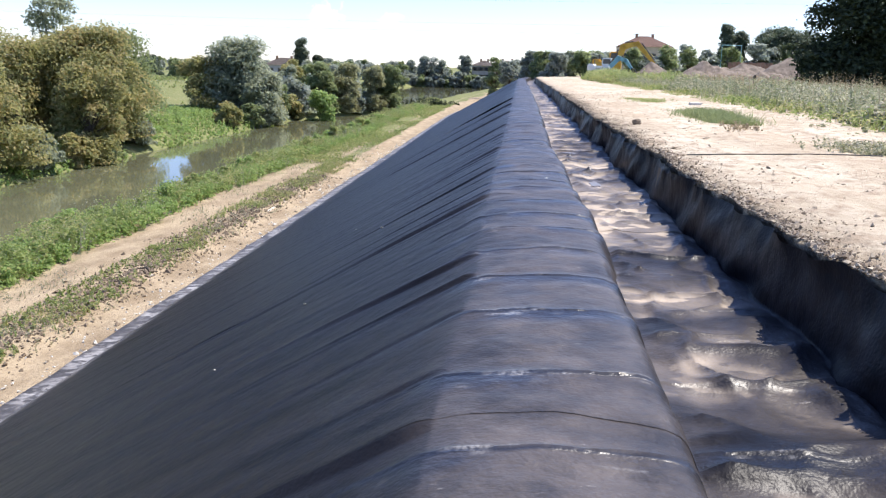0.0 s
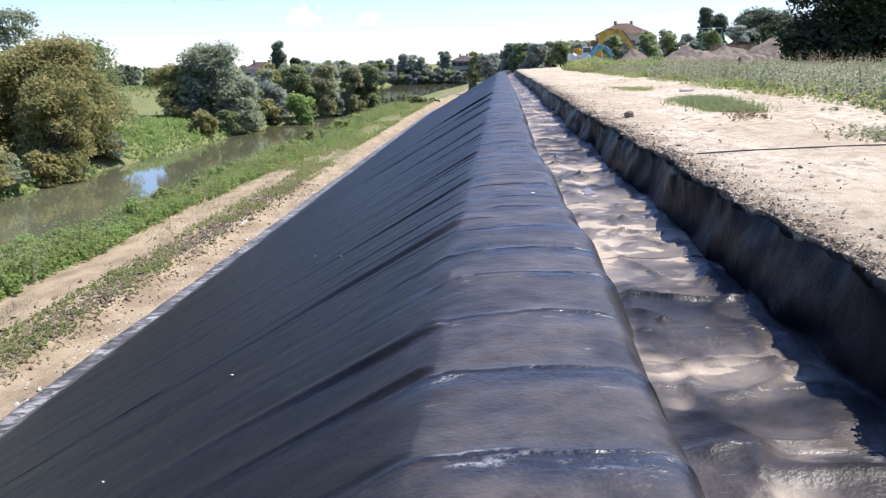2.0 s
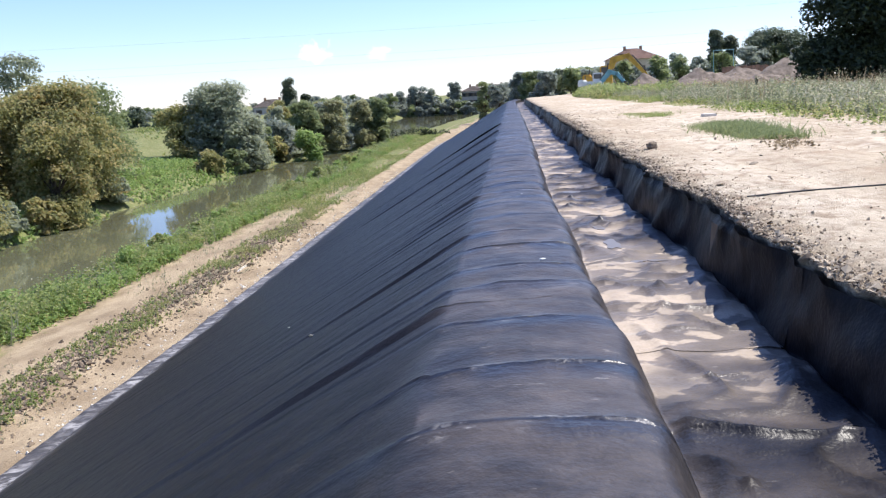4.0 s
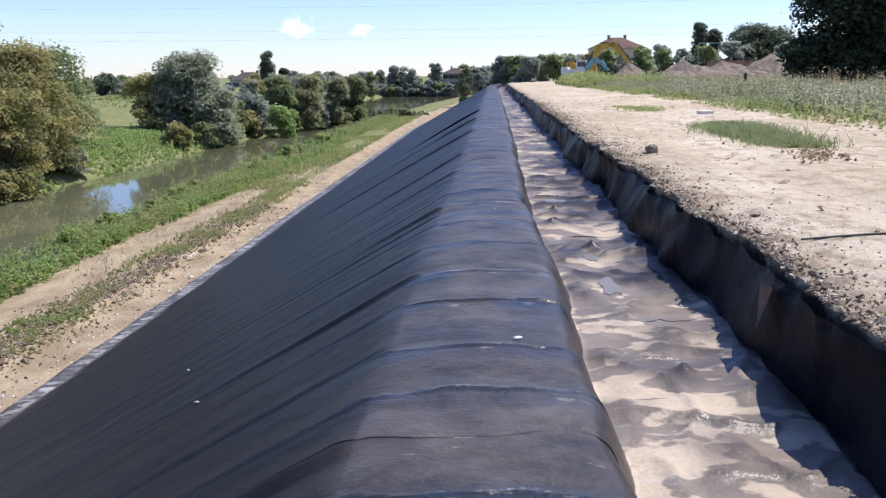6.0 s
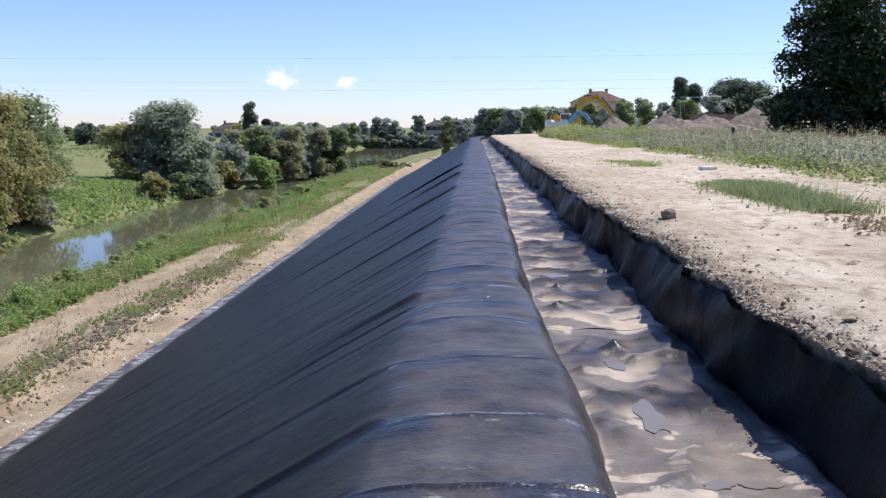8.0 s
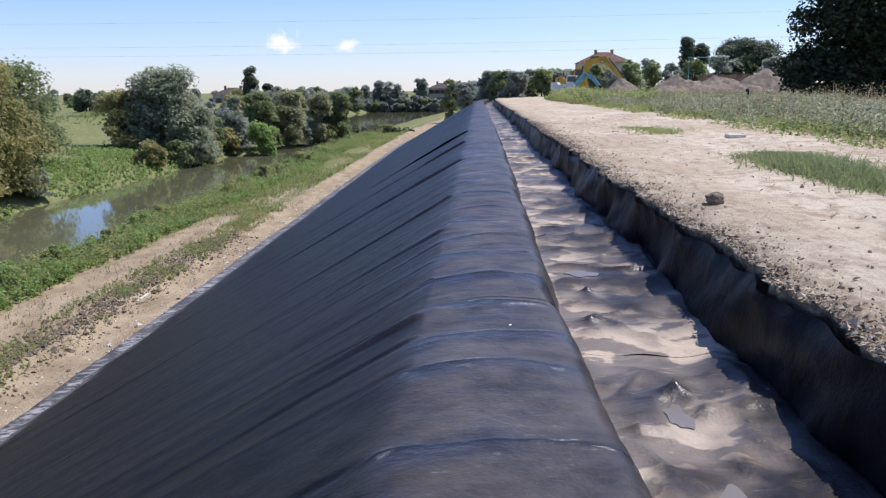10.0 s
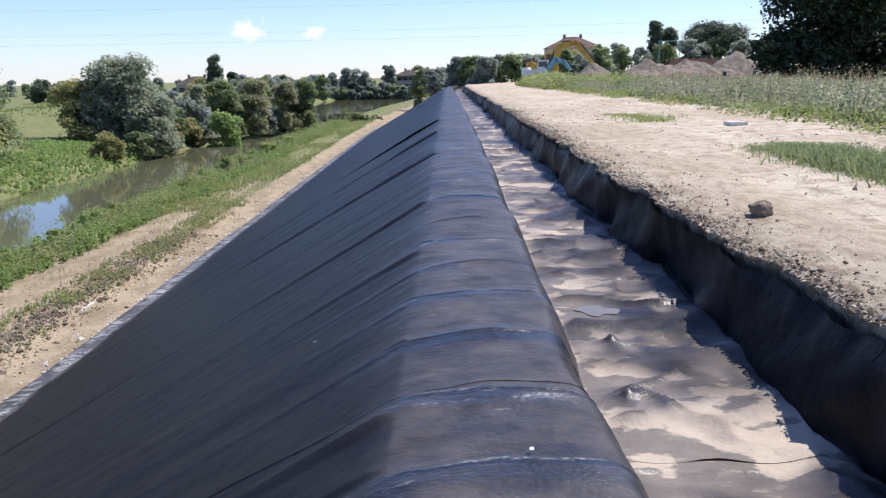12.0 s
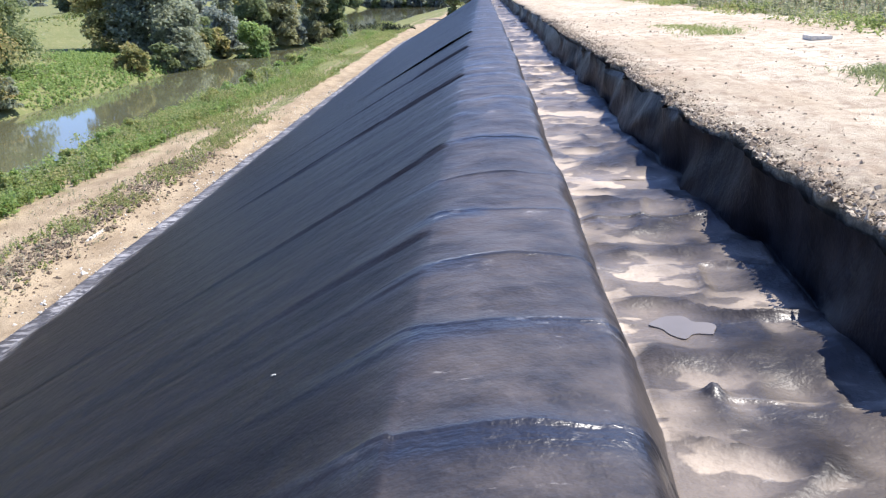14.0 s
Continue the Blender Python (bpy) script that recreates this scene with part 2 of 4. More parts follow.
BRICK = plain("orange_brown_sheeting", (0.30, 0.18, 0.11), 0.85, scale=1.5, amount=0.3)
TIMBER = plain("weathered_board", (0.62, 0.58, 0.50), 0.85, scale=20, amount=0.2)
CABLE = plain("black_cable", (0.02, 0.02, 0.022), 0.6)
PUDDLE = plain("standing_muddy_water", (0.20, 0.175, 0.15), 0.34, scale=3, amount=0.1)


# ---- helpers for building ----
def lattice(ix, iy, seed):
    v = np.sin(ix * 127.1 + iy * 311.7 + seed * 74.7) * 43758.5453
    return v - np.floor(v)


def vnoise(x, y, seed=0):
    """Smooth value noise from 0 to 1, for arrays."""
    x, y = np.asarray(x, float), np.asarray(y, float)
    ix, iy = np.floor(x), np.floor(y)
    fx, fy = x - ix, y - iy
    fx, fy = fx * fx * (3 - 2 * fx), fy * fy * (3 - 2 * fy)
    a, b = lattice(ix, iy, seed), lattice(ix + 1, iy, seed)
    c, d = lattice(ix, iy + 1, seed), lattice(ix + 1, iy + 1, seed)
    return (a * (1 - fx) + b * fx) * (1 - fy) + (c * (1 - fx) + d * fx) * fy


def fbm(x, y, seed=0, octaves=4, gain=0.5):
    total, size, norm = 0.0, 1.0, 0.0
    for k in range(octaves):
        total = total + size * (vnoise(np.asarray(x) * 2**k, np.asarray(y) * 2**k, seed + 7 * k) - 0.5)
        norm, size = norm + size, size * gain
    return total / norm * 2


def link_mesh(name, verts, faces, mat, parent=None, smooth=False, attrs=()):
    me = bpy.data.meshes.new(name)
    me.from_pydata(np.asarray(verts, float).tolist(), [], np.asarray(faces).tolist() if isinstance(faces, np.ndarray) else faces)
    me.materials.append(mat)
    if smooth:
        me.polygons.foreach_set("use_smooth", np.ones(len(me.polygons), bool))
    for key, values in attrs:
        me.attributes.new(key, "FLOAT", "POINT").data.foreach_set("value", np.asarray(values, np.float32).ravel())
    ob = new(name, me)
    if parent:
        ob.parent = parent
    return ob


def part(name, bm, mat, parent=None, label="", smooth=False):
    me = bpy.data.meshes.new(name)
    bm.to_mesh(me)
    bm.free()
    me.materials.append(mat)
    if smooth:
        me.polygons.foreach_set("use_smooth", np.ones(len(me.polygons), bool))
    ob = new(name, me)
    if parent:
        ob.parent = parent
    if label:
        ob["label"] = label
    return ob


def grid(xyz, name, mat, parent=None, attrs=()):
    """A sheet from an array of rows of places."""
    rows, cols = xyz.shape[:2]
    a = (np.arange(rows - 1)[:, None] * cols + np.arange(cols - 1)).ravel()
    faces = np.stack([a, a + 1, a + cols + 1, a + cols], -1)
    return link_mesh(name, xyz.reshape(-1, 3), faces, mat, parent, True, attrs)


def box(bm, x0, y0, z0, x1, y1, z1, bevel=0.0, turn=None):
    m = Matrix.Translation(((x0 + x1) / 2, (y0 + y1) / 2, (z0 + z1) / 2)) @ Matrix.Diagonal((abs(x1 - x0), abs(y1 - y0), abs(z1 - z0), 1))
    made = bmesh.ops.create_cube(bm, size=1, matrix=(turn @ m) if turn else m)
    if bevel:
        edges = list({e for v in made["verts"] for e in v.link_edges})
        bmesh.ops.bevel(bm, geom=edges, offset=bevel, segments=2, affect="EDGES")
    return bm


def beam(bm, a, b, r0, r1=None, sides=8):
    """A tapered round bar from a to b."""
    a, b = Vector(a), Vector(b)
    m = Matrix.Translation((a + b) / 2) @ (b - a).to_track_quat("Z", "Y").to_matrix().to_4x4()
    bmesh.ops.create_cone(bm, cap_ends=True, segments=sides, radius1=r0, radius2=r0 if r1 is None else r1, depth=(b - a).length, matrix=m)
    return bm


def leaves(rng, centres, normals, size, jitter=0.7, plain_leaf=False):
    """One folded rhombic leaf at each centre, or one three-cornered leaf where they are far off."""
    n = len(centres)
    nor = normals + rng.normal(0, jitter, (n, 3))
    nor /= np.linalg.norm(nor, axis=1, keepdims=True) + 1e-9
    ax = np.cross(nor, rng.normal(0, 1, (n, 3)))
    ax /= np.linalg.norm(ax, axis=1, keepdims=True) + 1e-9
    bx = np.cross(nor, ax)
    s = (np.asarray(size) * rng.uniform(0.6, 1.3, n))[:, None]
    if plain_leaf:
        v = np.stack([centres - ax * s * 0.5 - bx * s * 0.36, centres - ax * s * 0.4 + bx * s * 0.36, centres + ax * s * 0.65], 1)
        return v.reshape(-1, 3), np.arange(n * 3).reshape(-1, 3)
    fold = nor * s * 0.18
    v = np.stack([centres - ax * s * 0.55, centres - bx * s * 0.34 + fold, centres + ax * s * 0.55, centres + bx * s * 0.34 + fold], 1)
    i = np.arange(n) * 4
    return v.reshape(-1, 3), np.concatenate([np.stack([i, i + 1, i + 2], 1), np.stack([i, i + 2, i + 3], 1)])


def sphere_dirs(rng, n):
    d = rng.normal(0, 1, (n, 3))
    return d / np.linalg.norm(d, axis=1, keepdims=True)


# ---- the plan: lines that run along the embankment ----
def bend(y):
    y = np.asarray(y, float)
    return -0.012 * y + 0.0014 * np.clip(y - 110, 0, 190) ** 2 + 0.53 * np.clip(y - 300, 0, None)


def river_bend(y):
    y = np.asarray(y, float)
    return -0.012 * y + 0.0003 * np.clip(y - 120, 0, 200) ** 2 + 0.12 * np.clip(y - 320, 0, None)


def far_shore(y):
    """How far the opposite bank reaches out into the river: a spur, and a wide reach behind it."""
    y = np.asarray(y, float)
    return 9.5 * np.exp(-(((y - 140) / 14) ** 2)) - 20 * np.clip((y - 165) / 60, 0, 1)


def across(x, y):
    """How far a place lies across the bank, whatever the bends of levee and river."""
    r, v = river_bend(y), bend(y)
    left, right = x - r, x - v
    gap = -12 + 3 * (x - (r - 12)) / ((v - 9) - (r - 12))
    return np.where(left < -12, left, np.where(right > -9, right, gap))


def along(u, y):
    """The x of a place that lies u across the bank."""
    w = np.clip((u + 12) / 3, 0, 1)
    return u + river_bend(y) * (1 - w) + bend(y) * w


def ridge_left(y):
    return -0.27 + bend(y) + 0.05 * fbm(np.asarray(y) * 0.5, 3.0, 5, 2)


def ridge_right(y):
    y = np.asarray(y, float)
    swell = np.interp(y, [0, 7, 12, 16.5, 26, 50], [0.74, 0.80, 0.78, 0.66, 0.73, 0.80])
    return swell + bend(y) + 0.05 * fbm(y * 0.7, 9.0, 6, 2) + 0.035 * fbm(y * 2.1, 9.0, 7, 3)


def wall_line(y):
    """The trench wall's smooth run, without its small bays."""
    y = np.asarray(y, float)
    return 2.13 + bend(y) + 0.16 * fbm(y * 0.33, 1.0, 11, 3) + np.interp(y, [0, 4.5, 6.7, 9], [0.25, 0.18, 0.12, 0.0])


def wall_top(y):
    return wall_line(y) + 0.14 * fbm(np.asarray(y, float) * 1.5, 1.0, 12, 3, 0.5)


def toe(y):
    return -9.45 + bend(y) + 0.06 * fbm(np.asarray(y) * 0.4, 4.0, 15, 2)


def ground_height(x, y):
    x, y = np.asarray(x, float), np.asarray(y, float)
    u = across(x, y)
    u = np.where(u < -22, np.minimum(u - far_shore(y), np.where(far_shore(y) < 0, -24.0, 0.0)), u)
    prof = [(-1500, -3.0), (-80, -3.0), (-70, -1.9), (-62, -1.9), (-48, -4.0), (-36, -4.7), (-32.6, -5.5), (-31.2, -6.35), (-29, -7.4), (-24, -7.5),
            (-21.0, -7.0), (-19.6, -6.4), (-18.4, -5.6), (-16.5, -5.32), (-12.3, -5.18), (-11.6, -5.08), (-10.8, -5.26), (-9.7, -5.26), (-9.0, -5.22), (-0.3, -0.22), (0.6, -0.22), (0.9, -0.75), (2.0, -0.75),
            (2.5, 0.1), (7.0, 0.3), (8.4, 0.48), (24, 0.45), (45, 0.0), (90, -1.0), (1500, -1.0)]
    z = np.interp(u, [p[0] for p in prof], [p[1] for p in prof])
    z = np.where(u < -12, np.maximum(z, np.interp(y, [314, 322, 340], [-9.0, -6.0, -3.6])), z)
    rough = np.where(u < -9.6, 1.0, np.where(u > 8, 1.0, 0.0))
    return z + rough * (0.22 * fbm(x * 0.16, y * 0.16, 21, 3) * np.clip((np.abs(u + 9) - 1.5) / 4, 0, 1) + 0.05 * fbm(x * 1.1, y * 1.1, 22, 3))


# ---- ground, river ----
def build_ground():
    xs = np.concatenate([[-1500, -900, -500, -300, -200, -140, -100], np.arange(-84, -36, 1.5), np.arange(-36, -21, 0.7), np.arange(-21, -9, 0.22),
                         np.arange(-9, 8, 0.9), np.arange(8, 24, 0.5), np.arange(24, 60, 2.5), [70, 90, 130, 200, 350, 700, 1500]])
    ys = np.concatenate([[-400, -150, -60, -30, -12], np.arange(-6, 60, 0.3), np.arange(60, 130, 1.0), np.arange(130, 320, 5), [340, 380, 450, 600, 900, 1400, 2500]])
    u, y = np.meshgrid(xs, ys)
    x = along(u, y)
    z = ground_height(x, y)
    track = np.clip(1 - np.abs(u + 13.6 + 0.4 * fbm(y * 0.2, 0, 31, 2)) / 1.35, 0, 1) * np.clip(1.5 - y / 40, 0, 1)
    strip = np.clip((u + 11.6 + 0.5 * fbm(y * 0.3, 2, 32, 2) + np.clip(y - 30, 0, 30) * 0.012) / 0.5, 0, 1) * (u < -8)
    berm = np.exp(-((u + 12.1) / 0.7) ** 2) * np.clip(1.2 - y / 45, 0, 1)
    dry = np.clip((u - 7.5) / 2, 0, 1)
    far_path = np.clip(1 - np.abs(u + 13.2) / 0.6, 0, 1) * np.clip((y - 45) / 20, 0, 1) * 0.55
    green = np.where(u < -8, 1 - np.clip(track * 1.4 + strip + 0.45 * berm + far_path, 0, 1), 0.25 + 0.6 * dry)
    green = np.where((u > -16.4) & (u < -10), green * np.interp(y, [0, 50, 95], [0.3, 0.45, 0.9]), green)
    ob = grid(np.stack([x, y, z], -1), "ground", GROUND, attrs=[("grass", green)])
    tagged(ob, "earth, sand and grass of the river plain", "ground", kind="structure")
    ys = np.concatenate([np.arange(-60, 320, 4.0), [340, 400, 500, 700]])
    u, y = np.meshgrid(np.linspace(-56, -18.6, 30), ys)
    ob = grid(np.stack([u + river_bend(y), y, np.full_like(u, -6.3)], -1), "water", WATER)
    tagged(ob, "calm murky green-brown river with tree reflections", "river", kind="structure")


build_ground()


# ---- the black liner: sheets laid across the bank, one beside the other ----
FOLDS = [-0.2, 0.9, 1.9, 2.87, 3.76, 4.82, 5.75, 6.65, 7.6, 8.4, 9.35, 10.35, 11.0, 12.0, 12.85, 13.9, 15.0, 15.6, 16.4, 17.38, 18.35, 19.3, 20.4, 21.5, 23.2, 24.1, 25.0]
while FOLDS[-1] < 70:
    FOLDS.append(FOLDS[-1] + random.uniform(0.7, 1.35))
CREASES = [(f + random.uniform(-0.1, 0.1), random.uniform(0.003, 0.02), random.uniform(0.7, 4.0)) for f in FOLDS]
CREASES += [(9.8, 0.05, 5.5), (16.3, 0.05, 1.6), (29.9, 0.09, 6.5), (6.6, 0.04, 2.2), (5.8, 0.035, 1.8), (19.95, 0.04, 2.0), (23.0, 0.05, 3.0), (12.9, 0.035, 3.0), (3.2, 0.05, 2.0), (36.5, 0.1, 6), (43, 0.1, 5)]
TENTS = [(1.17, 15.63, 0.045, 0.08), (0.83, 17.31, 0.045, 0.07), (0.94, 18.43, 0.05, 0.07), (1.13, 7.80, 0.05, 0.05), (1.36, 11.8, 0.05, 0.07)]


PUDDLES = [(1.17, 14.0, 0.10, 0.30), (1.12, 15.25, 0.08, 0.18), (0.98, 19.25, 0.15, 0.15), (1.32, 12.96, 0.09, 0.05), (1.55, 12.98, 0.10, 0.05)]


def fold_way(x, n):
    return 0.09 * fbm(x * 1.3, 0 * x + n * 3.7, 52, 5, 0.6) + 0.05 * (x - 0.2) * (lattice(n, 5, 1) - 0.5)


def liner_sheet(y0, y1, step, coarse):
    """One sheet: places and dust. Across it runs from the toe over the ridge, through the trench and up its wall."""
    ys = np.linspace(y0, y1, max(2, int(round((y1 - y0) / step)) + 1))
    if step < 0.05:
        ys = np.unique(np.concatenate([np.linspace(y0, y1, int((y1 - y0) / 0.05)), *[np.arange(q - 0.13, q + 0.16, 0.0145) for q in FOLDS if y0 + 0.14 < q < y1 - 0.17]]))
    k = 2 if coarse else 1
    xl, xr, xw, xt = ridge_left(ys), ridge_right(ys), wall_top(ys), toe(ys)
    foot = xr + 0.17 + 0.03 * fbm(ys * 1.1, 0.5, 41, 2)
    base = wall_line(ys) - 0.10 + 0.12 * fbm(ys * 0.8, 0.5, 42, 2)
    one = np.ones_like(ys)
    lip = -5.21 + 0.015 * fbm(ys * 2, 3.0, 43, 2)
    corners = [(xt - 0.45, lip), (xt, -5.17 * one), (xl, 0.09 * one), (xr, 0.12 * one), (foot, -0.30 * one), (base, -0.30 * one), (xw, 0.285 + 0.05 * fbm(ys * 1.6, 2.0, 75, 3))]
    cols, kinds = [], []
    order = [(0, 1, 8 // k, 6), (1, 2, 70 // k, 0), (2, 3, 30 // k, 2), (3, 4, 14 // k, 3), (4, 5, 40 // k, 4), (5, 6, 18 // k, 5)]
    for a, b, n, kind in order:
        w = np.linspace(0, 1, n, endpoint=False)
        if kind == 0:
            w = 1 - (1 - w) ** 1.7
        for f in w:
            cols.append((corners[a][0] * (1 - f) + corners[b][0] * f, corners[a][1] * (1 - f) + corners[b][1] * f))
            kinds.append((kind, f))
    cols.append(corners[6])
    kinds.append((5, 1.0))
    x, z = np.stack([c[0] for c in cols], 1), np.stack([c[1] for c in cols], 1)
    kind, f = np.array([q[0] for q in kinds]), np.array([q[1] for q in kinds])
    y = np.repeat(ys[:, None], x.shape[1], 1)
    # rounded shoulders: smooth the profile over the ridge's edges
    for _ in range(9 if not coarse else 2):
        sm = (kind == 2) | (kind == 3) | ((kind == 0) & (f > 0.9))
        zz, xx = z.copy(), x.copy()
        zz[:, 1:-1] = (z[:, :-2] + 2 * z[:, 1:-1] + z[:, 2:]) / 4
        xx[:, 1:-1] = (x[:, :-2] + 2 * x[:, 1:-1] + x[:, 2:]) / 4
        z, x = np.where(sm, zz, z), np.where(sm, xx, x)
    ridge, slope, trench, wall, drop = kind == 2, kind == 0, kind == 4, kind == 5, kind == 3
    # across the ridge: crown, folds and slack between them
    z += ridge * 0.035 * np.sin(np.pi * f) + ridge * (0.020 * fbm(x * 2.2, y * 1.6, 51, 4) + 0.007 * fbm(x * 1.2, y * 6, 59, 2))
    down = np.where(slope, (xl[:, None] - x), 0.0)
    for n, fy in enumerate(FOLDS):
        if y0 - 0.6 < fy < y1 + 0.6:
            off = y - fy - fold_way(x, n)
            amp = (0.006 + 0.010 * lattice(n, 2, 3)) * (0.15 + 1.2 * vnoise(x * 4 + n * 5, 0 * x, 53))
            bump = amp * np.where(off > 0, np.exp(-np.clip(off, 0, None) / 0.10), 0.3 * np.exp(np.clip(off, None, 0) / 0.12))
            bump += 0.2 * amp * np.exp(-np.abs(off + 0.06 + 0.05 * fbm(x * 3, 0 * x + n, 50, 2)) / 0.012)
            z += bump * np.where(ridge, 1, np.where(drop, 1 - 0.6 * f, np.where(slope, np.exp(-down / 0.5), np.where(trench, 1.3 * np.clip(1.4 - f, 0, 1), 0))))
            x += drop * 0.5 * bump
    for n, (cy, amp, reach) in enumerate(CREASES):
        if y0 - 0.6 < cy < y1 + 0.6:
            off = y - cy + 0.07 * np.sin(down * 0.9 + n) + 0.03 * fbm(down * 1.2, 0 * x + n, 54, 2)
            fade = np.clip(1.15 - down / reach, 0, 1) * np.clip(down / 0.12 + 0.3, 0, 1)
            z += slope * fade * 0.7 * amp * (np.exp(-((off - 0.01) / np.where(off > 0.01, 0.13, 0.03)) ** 2) - 0.25 * np.exp(-((off + 0.06) / 0.04) ** 2))
    z += slope * np.clip(down, 0, 1) * (0.03 * fbm(y * 1.3, x * 0.2, 55, 3) + 0.011 * fbm(y * 3.0, x * 0.3, 56, 2))
    # the trench floor: rumpled across, with lumps and small tents
    mid = trench * np.minimum(1, 6 * np.minimum(f, 1 - f) + 0.25)
    flat = z.copy()
    mesh_slack = fbm(x * 3.2 + 0.8 * fbm(x, y, 68, 2), y * 3.6, 69, 3)
    cross = fbm(y * 1.25 + 0.3 * fbm(x, y, 61, 2), x * 0.55, 62, 2)
    crest = (1 - np.abs(fbm(y * 1.5 + 0.5 * vnoise(x * 2, y, 66), x * 0.6, 63, 2)) * 4).clip(0, 1)
    crest2 = (1 - np.abs(fbm(x * 1.9 + 0.6 * vnoise(x, y * 2, 67), y * 1.3, 65, 2)) * 4).clip(0, 1)
    z += mid * (0.05 * cross + 0.045 * crest**2 + 0.030 * crest2**2 + 0.024 * fbm(x * 2.2, y * 2.4, 64, 2) + 0.022 * mesh_slack)
    edge_bulge = np.clip((f - 0.62) / 0.38, 0, 1)
    z += trench * edge_bulge * (0.10 * np.clip(fbm(y * 1.7, x * 0.8, 74, 3) + 0.25, 0, 1))
    for tx, ty, h, r in TENTS:
        d2 = ((x - tx) / r) ** 2 + (np.where(y > ty, (y - ty) / (r * 0.45), (y - ty) / (r * 2.2))) ** 2
        z += mid * 1.9 * h * np.exp(-1.5 * np.sqrt(d2))
    for px, py, rx, ry in PUDDLES:
        wet = trench * np.clip(2.0 - 1.0 * np.hypot((x - px) / rx, (y - py) / ry), 0, 1)
        z = z * (1 - wet) + wet * -0.285
    lowness = np.clip(0.55 - (z - flat) / 0.11, 0, 1)
    # the wall: pleats that hang and slump, the small bays of its brim fading downwards
    x -= wall * (xw - wall_line(ys))[:, None] * (f - f**4)
    pleat = fbm(y * 1.2 + 0.9 * f, 0.8 * f, 71, 2)
    x += wall * (0.10 * pleat * (1 - 0.55 * f) - 0.05 * np.abs(fbm(y * 0.8, z * 1.5, 72, 2))) * np.where(f > 0.9, 0.6, 1)
    z += wall * 0.04 * f * fbm(y * 0.9, 0 * x, 73, 2)
    # the upper sheet of each overlap lies over the lower one
    z += (0.001 + 0.004 * vnoise(x * 2.5, 0 * x + y0, 57)) * (y - y0 < 0.22) + 0.006
    y = y + 0.10 * fbm(x * 1.3, 0 * x + y0, 58, 3) * np.clip(1 - (y - y0) / 0.5, 0, 1)
    floor_dust = 0.29 + 0.08 * np.exp(-(((y - 11.5) / 2.5) ** 2)) + 0.30 * lowness + 0.24 * fbm(x * 1.6, y * 1.6, 84, 3) - 0.20 * np.clip((11.0 - y) / 2.5, 0, 1) - 0.06 * np.clip((y - 12.5) / 2.0, 0, 1)
    ridge_dust = 0.31 + 0.10 * fbm(x * 1.4, y * 1.1, 86, 3) - (0.13 + 0.10 * fbm(y * 2.2, x * 1.5, 90, 3)) * np.clip(1 - 3.5 * f, 0, 1)
    wall_dust = np.clip(0.16 * fbm(y * 1.4, z * 3, 87, 3) - 0.02, 0, 1)
    dust = np.select([slope, ridge, drop, trench, wall], [0.021 + (0.10 + 0.08 * fbm(y * 2.2, x * 1.5, 90, 3)) * np.exp(-down / 0.16), ridge_dust, 0.20 + 0 * x, floor_dust, wall_dust], 0.12)
    hem = np.where(slope, np.clip(1.15 - (x - xt[:, None]) / 0.45, 0, 1), np.where(kind == 6, np.clip(0.4 + f * 1.5, 0, 1), 0.0))
    clean_shade = np.zeros_like(x)
    scuff_glint = np.zeros_like(x)
    for n, fy in enumerate(FOLDS):
        if y0 - 0.6 < fy < y1 + 0.6:
            off = y - fy - fold_way(x, n)
            torn = np.clip(3.4 * vnoise(x * 6.2 + n, 0 * x + n * 1.7, 82) - 2.0, 0, 1)
            # thin pale line behind each lip paints its highlight; sparse scuffs in front
            scuff_glint += torn * np.exp(-(((off - 0.016) / 0.007) ** 2)) + 0.8 * np.exp(-(((off + 0.06) / 0.07) ** 2)) * np.clip(9 * vnoise(x * 8, y * 17, 83) - 7.3, 0, 1)
            patch = np.clip(3.0 * vnoise(x * 2.6 + n * 7, 0 * x + n, 88) - 0.8, 0, 1)
            # cleaner patches, plus a narrow line that puts each fold's shade into the colour
            clean_shade += patch * np.exp(-(((off + 0.08) / 0.12) ** 2)) * (0.55 + 0.45 * lattice(n, 8, 2)) + 0.9 * np.exp(-(((off + 0.008) / 0.02) ** 2))
    scuff_glint *= np.where(ridge, 1.0, np.where(drop, 0.6, np.where(trench, 0.6, slope * 0.7 * np.exp(-down / 0.1))))
    clean_shade = np.clip(clean_shade + 0.5 * np.clip(vnoise(x * 2.2, y * 1.5, 89) * 3 - 2.2, 0, 1), 0, 1) * np.where(ridge | drop, 1.0, np.where(trench, 0.45, np.where(slope, 0.7 * np.exp(-down / 0.3), 0)))
    return np.stack([x, y, z], -1), [("dust", dust), ("scuff_glint", scuff_glint), ("clean_shade", clean_shade), ("hem", hem), ("floor", trench * np.ones_like(x))]


liner = tagged(new("geomembrane"), "wrinkled black geomembrane liner over the riverside embankment", "geomembrane")
seam = -10.1
while seam < 155:
    near = seam < 36
    xyz, looks = liner_sheet(seam, seam + 6.65 + 0.2, 0.032 if seam < 23 else 0.11 if near else 0.45, not near)
    grid(xyz, "sheet", MEMBRANE, liner, looks)
    seam += 6.65


# ---- the dirt road on the crest ----
def road_height(x, y):
    u = x - bend(y)
    rut = -0.03 * np.exp(-((u - 3.7) / 0.28) ** 2) - 0.03 * np.exp(-((u - 5.5) / 0.3) ** 2)
    return 0.345 + 0.028 * (u - 2.1) + rut + 0.03 * fbm(x * 0.7, y * 0.5, 91, 3) + 0.014 * fbm(x * 4, y * 4, 92, 3)


